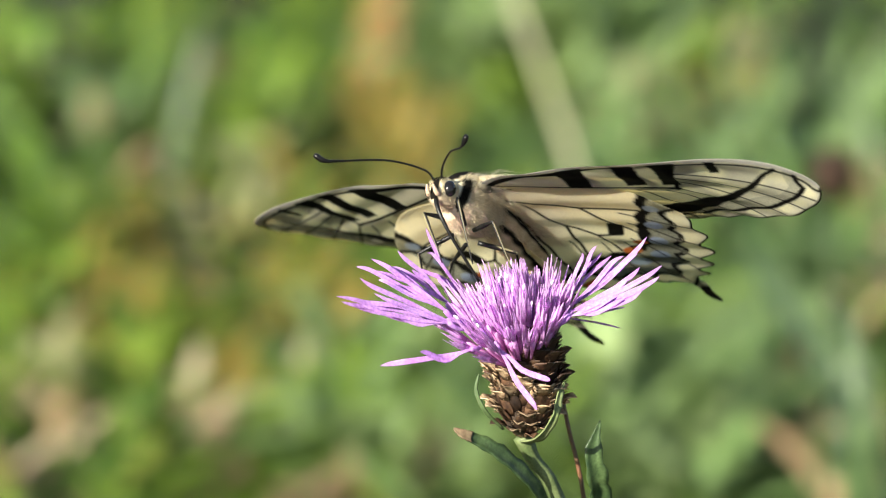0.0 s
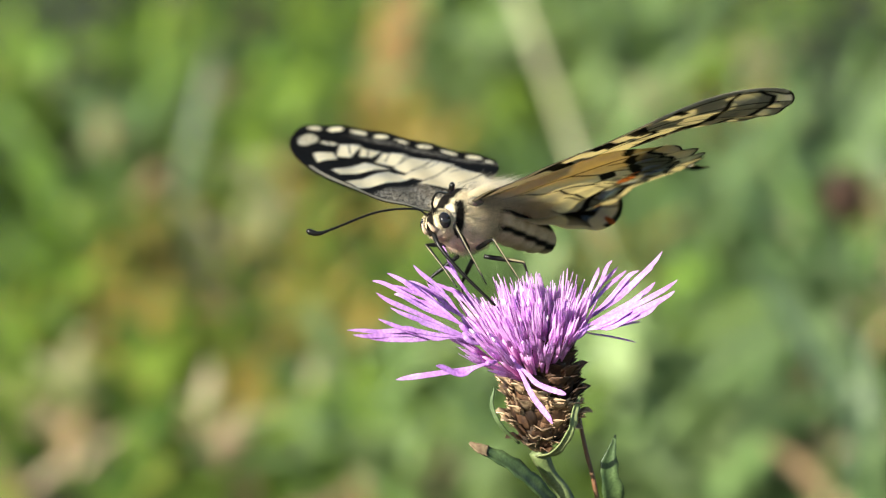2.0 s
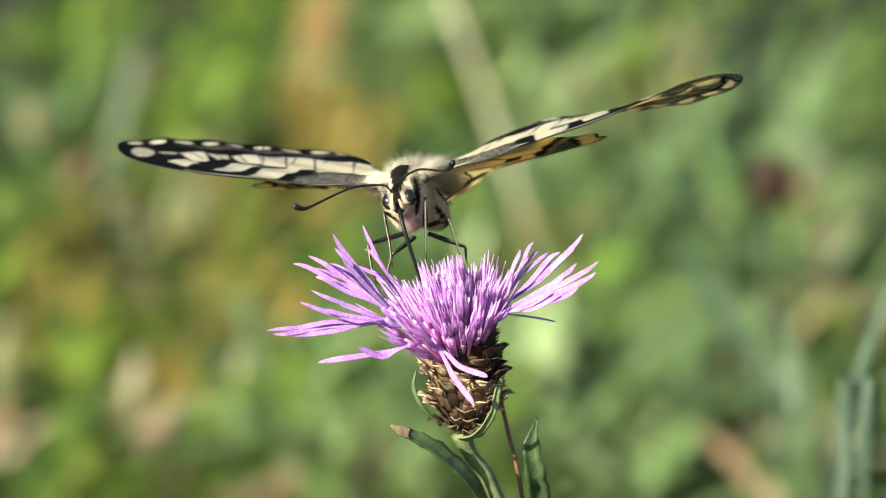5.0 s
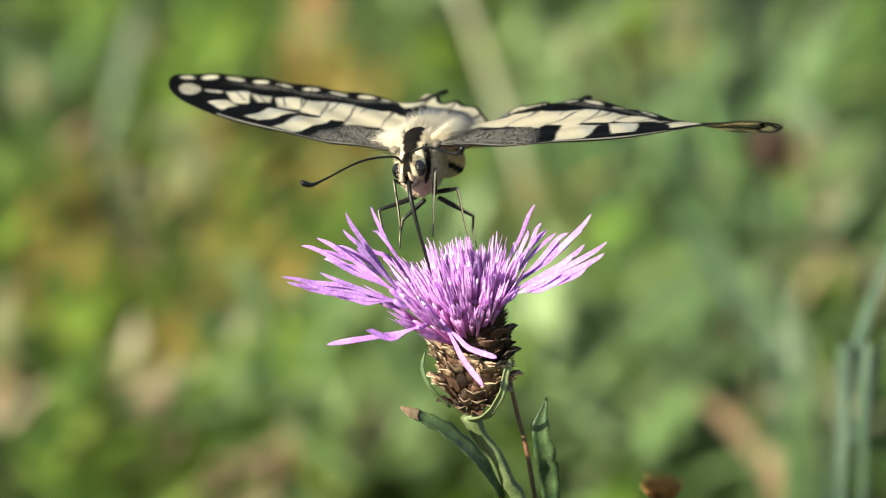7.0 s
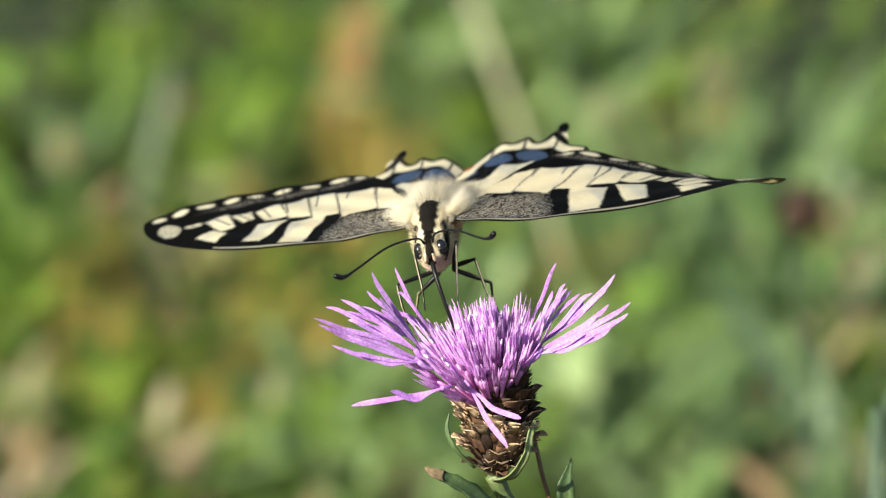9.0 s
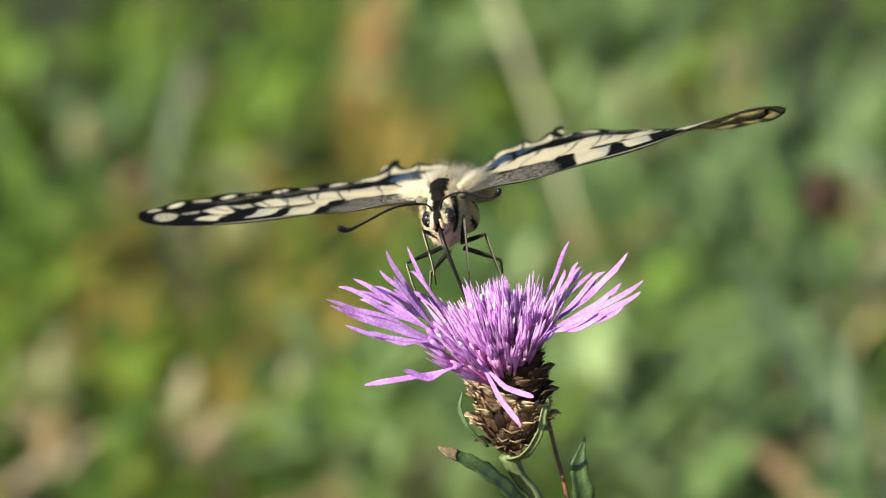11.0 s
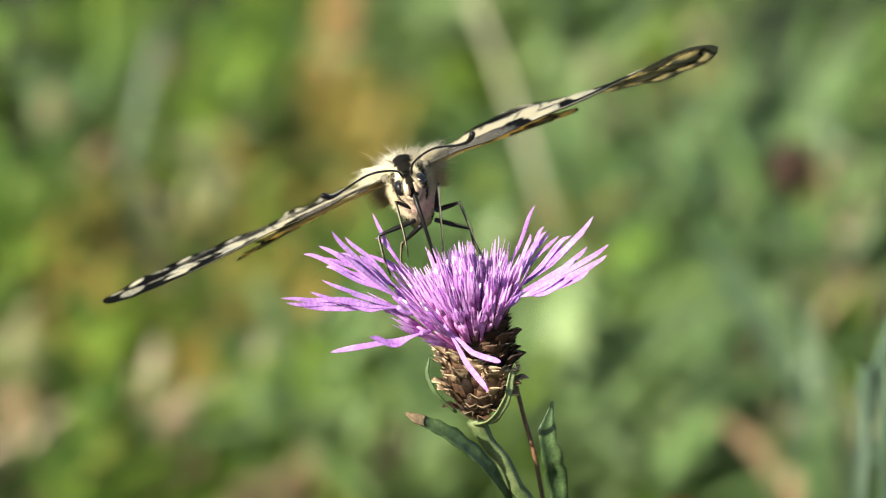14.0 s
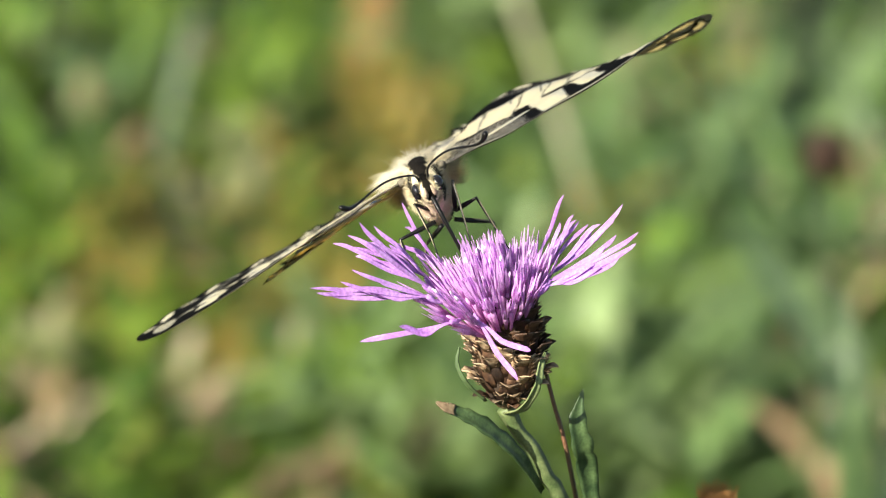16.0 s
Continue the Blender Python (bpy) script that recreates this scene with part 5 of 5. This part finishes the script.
        col = np.tile(np.array([0.006, 0.0055, 0.005]), (len(v), 1))
        ring = v.reshape(22, 8, 3)
        face = ((ring - ring.mean(1, keepdims=True)) / (rad[:, None, None] * MM)) @ np.array([sx * 0.7, 0.7, 0.15])
        lit = ((face > 0.93) & (np.arange(22)[:, None] >= 4) & (np.arange(22)[:, None] < 19)).reshape(-1)
        col[lit] = (0.30, 0.26, 0.15)
        leg = part("leg", mesh_of("leg", v, f, M_LEG, True, col), th, "thin black jointed leg with a paler strip down its outer front")
        leg.location = c * MM
        parts["leg", k] = leg
    p = smooth_line(np.array([[0, 0, 0], [0, 1.0, -2.2], [0, 0.8, -6.0], [0, -0.6, -PROBE]]), 20)
    pr = part("proboscis", mesh_of("proboscis", *tube(p * MM, np.linspace(0.31, 0.17, 20) * MM, 8), M_BLACK), th, "long dark feeding tube")
    pr.location = Vector(MOUTH) * MM
    parts["probe"] = pr
    return th, parts


insect, limbs = butterfly()


# ---- what moves ----
FLOWER = (
    (0, 9.44, -6.88, 378.72, 0.00),
    (0.5, 9.23, -7.14, 377.94, 0.00),
    (1, 9.07, -6.90, 378.56, 0.00),
    (1.5, 9.13, -6.85, 378.60, 0.00),
    (2, 9.97, -6.51, 379.47, 0.00),
    (2.5, 9.04, -6.50, 379.25, 0.00),
    (3, 9.64, -6.63, 379.07, 0.00),
    (3.5, 10.09, -6.66, 379.08, 0.00),
    (4, 10.90, -6.73, 378.77, 0.00),
    (4.5, 10.37, -6.82, 378.79, 0.00),
    (5, 9.36, -6.47, 380.08, 0.00),
    (5.2, 10.57, -6.87, 379.02, 0.00),
    (7.3, 10.38, -7.21, 378.31, -0.36),
    (7.5, 8.77, -6.89, 378.97, -0.40),
    (8, 10.01, -7.11, 377.81, -0.48),
    (8.5, 9.59, -6.83, 378.52, -0.57),
    (8.7, 9.60, -6.80, 378.51, -0.60),
    (10.8, 9.86, -6.73, 379.00, -0.97),
    (11, 8.82, -6.65, 379.16, -1.00),
    (11.5, 10.31, -6.78, 378.82, -1.10),
    (12, 10.44, -6.72, 378.91, -1.20),
    (12.5, 10.14, -6.44, 380.10, -1.30),
    (13, 9.43, -6.68, 379.63, -1.40),
    (13.5, 9.28, -6.73, 379.46, -1.50),
    (14, 8.77, -6.49, 380.13, -1.60),
    (14.5, 9.75, -6.94, 378.78, -1.70),
    (15, 8.57, -6.54, 380.10, -1.80),
    (15.5, 8.96, -6.77, 379.42, -1.90),
    (16, 8.30, -6.62, 379.81, -2.00),
)
INSECT = (
    (0, 3.1, 4.89, 404.65, -37.2, 31.8, 17.4, 5.9, 20.1, 5.3, -1, 4.4, -1.7, 8.5, -2.9, 9.9, -6.4),
    (0.2, 4.95, 4.91, 405.36, -40.2, 26, 19.8, 17.5, 23.9, -1.8, -9.3, 3.9, 0.9, 8, -6.5, 9.7, -4.2),
    (0.3, 0.61, 4.94, 404.99, -32.9, 23.2, 26.9, 8.1, 21.4, -3.6, -8.7, 1.1, -1.2, 7.9, -7.3, 9.3, -3.6),
    (0.5, -1.63, 5.01, 402.1, -28.1, 20.7, 32.9, 18.3, 21.7, -6.9, 3, 2.8, -4.6, 7.9, -8, 9.5, -3.7),
    (0.7, -0.37, 5.02, 403.55, -26.4, 15.3, 33.5, 21.5, 23.9, -6.3, 0.9, -2.6, -2.3, 7.8, -8.2, 8.9, -1.3),
    (0.8, -2.51, 5.01, 403.14, -24.3, 16.6, 33.1, 18.4, 23.5, -4.1, 0.5, -1.9, -2.3, 7.8, -8.3, 8.7, -1.3),
    (1, -2.89, 5.02, 402.71, -24.8, 17.3, 30.1, 9.1, 21.8, -0.3, 2.8, 2, -4.3, 7.8, -8.3, 8.1, -2.8),
    (1.2, 0.84, 4.98, 405.27, -28.4, 12, 24.2, 26.8, 20.4, -7.8, 1.2, -1.3, -1.9, 7.8, -8.4, 8.7, -1.8),
    (1.3, 1.04, 4.99, 404.46, -28.4, 13.9, 26.4, 13.7, 18.3, -3.8, -7.5, -4.7, -4.5, 7.8, -8.4, 8.4, -1.1),
    (1.5, -1.04, 5.05, 403.73, -26.9, 13.1, 22.6, 18.4, 17.9, -7.7, 9.3, -0.3, -3.4, 7.8, -8.4, 9, 1.6),
    (1.7, -0.9, 5, 404.44, -22.4, 12.1, 25.6, 23.6, 21.2, -6.7, 0.2, -2.1, -4.4, 7.8, -8.5, 8.4, -0.1),
    (1.8, 3.05, 4.97, 406.47, -34.9, 10.4, 22.5, 29.4, 26.6, -8.3, 1.9, -0, -6.5, 7.9, -8.6, 8, -1.2),
    (2, 1.02, 5, 405.36, -32.5, 13.8, 22.7, 27.3, 28.8, -11.7, 6.8, 1.3, -5.3, 7.9, -9.1, 7.7, -1.2),
    (2.2, -0.14, 4.96, 405.22, -26.4, 12, 27.3, 24.2, 24.8, -9, -1.9, -1.3, -2.1, 8, -10.2, 8.8, -3.8),
    (2.3, 1.45, 4.92, 403.62, -29, 10.3, 26.9, 20.4, 24.2, -8.7, -4.5, -0.6, -3, 8.1, -11.7, 9.2, -7.5),
    (2.5, -3.3, 4.82, 403.02, -17.5, 23.8, 32.3, -2.2, 26.3, 4.6, 2.3, 16.4, -8.8, 8.7, -17.8, 10.4, -19.9),
    (2.7, -3.27, 4.71, 403.2, -16.5, 21.9, 34.2, -1.1, 31.9, -1.5, 11.3, 20.1, -8.8, 9, -20.3, 10.8, -26.3),
    (2.8, -2.89, 4.68, 402.36, -13.8, 23, 32.2, 4.9, 30.4, -2.9, 11.6, 19.4, -8.6, 9, -20.9, 11.2, -27.3),
    (3, -1.5, 4.67, 404.02, -12.7, 27.5, 28.3, 13.7, 27.4, -3.8, 11.3, 17.4, -10.6, 9, -21.4, 12.7, -24.1),
    (3.2, 2.61, 4.65, 407.6, -13.2, 19.2, 18.1, 30, 27.8, -8.4, -0.9, 19.9, -7.7, 9, -21.6, 11.9, -27.3),
    (3.3, 3.78, 4.66, 407.82, -21.5, 20, 19.3, 28.6, 33, -12, 2.2, 22.7, -6.5, 9.1, -21.7, 12.6, -27.1),
    (3.5, 1.36, 4.62, 405.41, -14, 22, 21, 32.5, 22.9, -9.9, 17.5, 19.8, -10.3, 9.1, -22, 15.2, -23.1),
    (3.7, 2.67, 4.59, 405.82, -14.1, 23.3, 20, 19.7, 26.4, -6.4, 5.9, 21.6, -5.2, 9.2, -22.7, 12.7, -24.6),
    (3.8, -0.87, 4.58, 403.67, -10.6, 25.8, 23, 9.4, 24.2, -3.6, 10.9, 20.4, -2.6, 9.4, -23.7, 12.4, -24.9),
    (4, 4.44, 4.6, 405.44, -15.1, 16.3, 13.6, 24.4, 27.5, -8, 6, 21, -8.1, 9.2, -22.4, 10.6, -26.8),
    (4.2, 3.39, 4.6, 407.24, -14.1, 18.8, 17.6, 22, 29.6, -6.2, 4.8, 21.9, -9.3, 9.1, -21.9, 10.6, -27.6),
    (4.3, 1.91, 4.58, 405.77, -9.8, 21, 18.6, 13.1, 26.2, -5.8, 1.8, 21, -8.3, 9.1, -21.8, 10.9, -26.7),
    (4.5, 4.31, 4.58, 406.13, -15.9, 19.9, 15.1, 22.4, 25.9, -9.4, 9.8, 21, -10.1, 9, -21.7, 10.6, -26.1),
    (4.7, 1.21, 4.56, 407.17, -8.2, 18.8, 17.1, 19.2, 23.9, -6.3, 6.2, 19.9, -7.5, 9, -21.6, 11.1, -25.8),
    (4.8, 4.52, 4.56, 407, -11.2, 18.2, 16.4, 21.9, 25.4, -6.3, 6.8, 20.4, -7.3, 9, -21.6, 11, -25.7),
    (5, 3.12, 4.58, 406.81, -10.4, 16.3, 15.3, 18, 25.2, -8.4, 8.7, 21.7, -8.4, 8.9, -21.6, 10.2, -25.7),
    (5.2, 2.8, 4.57, 405.99, -8.7, 20.3, 22, 3.3, 25.6, -5.4, 4.2, 20.5, -7.1, 8.7, -21.6, 10.7, -25.4),
    (7.3, 4.7, 4.71, 407.07, -12.3, 8.2, 10.7, 15.7, 33.5, -5.1, -5.2, 16.9, -5.1, 0.1, -21.8, 3.9, -20.6),
    (7.5, 1.09, 4.75, 405.79, -7.2, 10.3, 15.2, 4, 27.3, -7.1, 8.2, 18.2, -9.5, -0.4, -24, 3.3, -16.7),
    (7.7, 3.36, 4.62, 403.93, -7.9, 6, 11.7, -7.5, 27.2, -5.5, -2.3, 15, -7.2, 1.4, -22.7, 3.1, -15.2),
    (7.8, 3.17, 4.62, 406.61, -5.5, 6.1, 11.7, -3.7, 28.2, -4.2, -1.5, 14.4, -6.4, 1.3, -21.9, 3.3, -16),
    (8, 3.29, 4.65, 403.7, -4.7, 5.2, 11.8, -2.2, 29.9, -4.7, 0.4, 12.9, -8.8, 0.8, -21, 3.7, -16.3),
    (8.2, 0.86, 4.62, 406.59, 1.8, 8.5, 14.3, -4.9, 31.6, -1.7, -1.4, 15.8, -4.3, 3.2, -20.1, 3.7, -19.2),
    (8.3, 1.42, 4.58, 407.17, -0.9, 6.6, 12.9, -8.6, 28.7, -2.5, -3, 13.3, -5.3, 3, -20.2, 3.1, -17.1),
    (8.5, 2.39, 4.59, 405.05, -2.6, 5.4, 12.7, -9.8, 28.8, -0.4, 0.3, 11.8, -5, 0.7, -20.1, 2.7, -15.8),
    (8.7, 2.42, 4.56, 405.69, -3.1, 4.5, 12.2, -6.7, 29.1, -2.7, -2.5, 13.3, -5.3, 3.2, -20.9, 2.9, -17.1),
    (10.8, 2.82, 4.44, 405.72, -11.9, 1.4, 9.4, 8.2, 32.5, -8.4, -10.4, 21.6, -8.7, 1.9, -19, 2.6, -25.6),
    (11, 1.27, 4.4, 406.76, -7, 11.8, 11.3, 1.7, 23.3, -3.4, 6.5, 20.3, -6.7, 0.2, -20.3, 3.3, -19.3),
    (11.2, 3.01, 4.39, 405.63, -8.9, 4.5, 9.9, 1.3, 26.3, -8.7, -1.4, 19, -7.7, 2, -19.3, 2.5, -21.4),
    (11.3, 3.47, 4.42, 407.64, -12.3, 8.3, 8.5, 5.3, 27.5, -6.3, -5.4, 18.8, -6.3, 1.7, -19.2, 2.7, -22.3),
    (11.5, 3.77, 4.51, 405.78, -10.6, 4.8, 8.1, 7.5, 25.7, -11.1, -1.4, 18.7, -12, 0.4, -18.9, 2.1, -21.8),
    (11.7, 1.86, 4.41, 407.31, -10.1, 2, 13.7, -5.5, 25.7, -11.8, 0.9, 17.8, -9.2, 2.7, -19.7, 2, -19.9),
    (11.8, -2.31, 4.4, 407.94, -1, 10.6, 19.4, -16.5, 22.4, -7.2, 10.6, 20.8, -7.6, 2.6, -23.1, 2.1, -16.6),
    (12, 5.25, 4.48, 406.95, -10.9, 10.8, 10.5, 9.5, 24.5, -7, -1, 19.3, -9.2, 0.1, -21.7, 1.9, -18.9),
    (12.2, 5.62, 4.46, 410.25, -11.1, 11.5, 7.6, 20.9, 29.9, -5.6, 2.8, 22.4, -5.1, 0.4, -24.7, 2.9, -21.8),
    (12.3, 6.52, 4.46, 408.21, -13.5, 7.7, 8.6, 13.1, 30.7, -7.3, 0.9, 21.9, -8.7, -0.2, -25.5, 2.5, -21.8),
    (12.5, 7.3, 4.54, 408.57, -15.6, 12.8, 6.8, 22.7, 32.3, -9, 3.3, 22, -6.5, 0.7, -27.1, 4.2, -22.3),
    (12.7, 1.3, 4.35, 407.87, -10.5, 10.2, 12.2, 3.5, 29.3, -5.4, 2.2, 21.1, -9.2, -1.1, -24.7, 2.4, -20.4),
    (12.8, 1.99, 4.27, 408.16, -10.1, 15.3, 12.9, 1.4, 29.2, -3.1, 2, 21.1, -5.4, 0.3, -23.9, 2.8, -20.3),
    (13, 0.43, 4.04, 406.75, -2.1, 13.1, 17.2, -10.4, 27, -7.5, 15.7, 18.8, -8.6, 2, -24.1, 2.2, -19.2),
    (13.2, -1.93, 3.56, 407.02, -3.4, 32.4, 27.4, -14.2, 23.8, 6.6, 19.9, 22.9, -4.4, -1.2, -30.7, 3.1, -20.6),
    (13.3, -0.89, 3.44, 406.81, -7.4, 30.8, 24.4, -5.7, 24, 6.9, 13.9, 21.4, -4.5, -1.6, -32.3, 3.1, -21.2),
    (13.5, 1.34, 3.34, 406.37, -3.9, 26.1, 20.1, 2.7, 25.9, 1.8, 10.8, 22.2, -8.6, -1.5, -33.4, 3.1, -21.5),
    (13.7, 0.23, 3.25, 406.28, -1.1, 22.5, 19.7, -1.6, 25.2, -1, 9.1, 21.7, -6.4, -0.2, -29.8, 3.1, -20),
    (13.8, 1.07, 3.23, 407.29, -2.6, 21.1, 17.2, 2.7, 25, -1.2, 5, 21, -9, -1.3, -29.2, 5.6, -20),
    (14, 0.88, 3.22, 406.92, -0.7, 20.4, 19.8, -4.4, 23.8, -5.1, 5.8, 19.6, -9.3, -0.2, -30, 5.6, -21.2),
    (14.2, 2.28, 3.21, 405.81, -10.4, 20.5, 19.5, -4.3, 27.6, -1.7, 4.9, 19.8, -7, -1, -27.4, 6, -19.5),
    (14.3, 1.55, 3.2, 405.47, -6.6, 22.4, 20.9, -4.6, 26.6, -1.8, 6.6, 18.6, -4.2, -1, -26.2, 6.5, -19.1),
    (14.5, 0.8, 3.19, 405.07, 5.1, 12.2, 23.8, -8.6, 27.4, -6.2, 1.4, 14, -6.4, 1, -22.8, 2.7, -15.5),
    (14.7, -1.06, 3.17, 407.46, -2.4, 18, 20, -7.3, 25, -4.2, 1.5, 17.5, -7.3, 0.4, -25.1, 6.9, -17),
    (14.8, 0.05, 3.16, 406.49, -1.7, 19.1, 19.7, -6.8, 24.2, -4.2, 4.2, 18.9, -7.2, 0.4, -25.2, 6.8, -17),
    (15, -0.12, 3.13, 406.93, -0.3, 18.4, 18.2, -4.6, 22.5, -7.7, 6.3, 19.9, -8.7, 1, -23.2, 6.1, -15.3),
    (15.2, 1.72, 3.13, 407.34, -3.8, 13.2, 15.6, -3.5, 24, -8.7, 0.6, 19.7, -8.2, 1.7, -23.2, 6.7, -16.6),
    (15.3, 0.12, 3.15, 407.25, -5.3, 16.3, 19.5, -9.7, 23.2, -4.6, 4.6, 19.4, -8.3, 0.3, -24.2, 7, -18),
    (15.5, -2.14, 3.18, 404.46, 1.2, 17.4, 25, -17.5, 23.6, -0.7, 10.7, 24, -13, -2.1, -23.2, 7.2, -20.4),
    (15.7, -5.64, 3.2, 403.09, 3.6, 26.8, 30.9, -22.9, 24.7, -0.4, 15.7, 25.6, -7.5, -0.2, -26.6, 7.7, -21.4),
    (15.8, -0.93, 3.2, 404.61, -2.1, 21.7, 25, -2.2, 27.6, -1.8, 16, 25.3, -8.6, 0, -27.8, 7.5, -18.5),
    (16, -1.25, 3.19, 404.92, -0.8, 19.2, 24.6, -7.4, 22.8, -3.5, 7.6, 21.8, -13.6, 0.1, -30.7, 7.9, -12.5),
)
LOW_SWAY = ((0, -8.6), (0.5, -15.8), (1, -25.4), (1.5, -25.9), (2, -18), (2.5, -46), (3, -57), (3.5, -30), (4, -25.4), (4.5, -25.7), (5.2, -26), (7.3, -7), (7.5, -5.6), (8, 2.2), (8.7, 1), (10.8, 0), (11.5, 0), (12, -9), (12.5, -11), (13, -15), (16, -15.4))
TALL_SWAY = ((0, -34), (3, -34), (3.5, -22), (4, -7), (5.2, -6), (7.3, -3), (8.7, -2), (11.5, 0), (12.5, 2), (13, -10), (16, -14))


def turn(axis, degrees):
    return Matrix.Rotation(radians(degrees), 4, axis)


def wing_turn(up, back, twist):
    return turn("Y", -up) @ turn("Z", -back) @ turn("X", twist)


def motions():
    ft = [row[0] for row in FLOWER]
    walk(flower, [(row[0], Matrix.Translation(Vector(row[1:4]) * MM) @ turn("Y", row[4])) for row in FLOWER])

    def flower_at(t):
        return Matrix.Translation(Vector([float(np.interp(t, ft, [row[i] for row in FLOWER])) for i in (1, 2, 3)]) * MM)

    bodies, wings, legs, probe = [], {k: [] for k in limbs if k[0] in ("fore", "hind")}, [[] for _ in LEGS], []
    LOW_AT, TALL_AT, BACK_AT = low_ray.location.copy(), tall_ray.location.copy(), back_ray.location.copy()
    flip = Matrix.Diagonal((-1, 1, 1, 1))
    for t, x, y, z, yaw, pitch, roll, ur, br, wr, ul, bl, wl, hur, hbr, hul, hbl in INSECT:
        m = Matrix.Translation(Vector((x, y, z)) * MM) @ turn("Z", 180 + yaw) @ turn("X", pitch) @ turn("Y", roll)
        bodies.append((t, m))
        for side, up, back, twist, hup, hback in (("right", ur, br, wr, hur, hbr), ("left", ul, bl, wl, hul, hbl)):
            fore = Matrix.Translation(HINGE) @ wing_turn(up, back, twist)
            hind = fore @ Matrix.Translation(HIND_OFF) @ turn("Z", -hback) @ turn("X", hup)
            for kind, w in (("fore", fore), ("hind", hind)):
                wings[kind, side].append((t, flip @ w @ flip if side == "left" else w))
        inv = m.inverted() @ flower_at(t)
        for k, (sx, cox, knee, ankle, foot) in enumerate(LEGS):
            c, rest = Vector(cox) * MM, (Vector(foot) - Vector(cox)) * MM
            goal = inv @ (Vector(FEET[k]) * MM) - c
            q = rest.rotation_difference(rest.normalized().lerp(goal.normalized(), 0.7))
            legs[k].append((t, Matrix.Translation(c) @ q.to_matrix().to_4x4()))
        c = Vector(MOUTH) * MM
        goal = inv @ (Vector(SIP) * MM) - c
        q = Vector((0, -0.6, -PROBE)).rotation_difference(goal)
        probe.append((t, Matrix.Translation(c) @ q.to_matrix().to_4x4()))
    walk(low_ray, [(t, Matrix.Translation(LOW_AT) @ turn("Y", a)) for t, a in LOW_SWAY])
    walk(tall_ray, [(t, Matrix.Translation(TALL_AT) @ turn("Y", a)) for t, a in TALL_SWAY])
    walk(back_ray, [(t, Matrix.Translation(BACK_AT) @ turn("X", -a) @ turn("Y", a * 0.55)) for t, a in ((0, 62), (5.2, 60), (7.3, 0), (16, 0))])
    walk(insect, bodies)
    for key, rows in wings.items():
        walk(limbs[key], rows)
    for k, rows in enumerate(legs):
        walk(limbs["leg", k], rows)
    walk(limbs["probe"], probe)


motions()
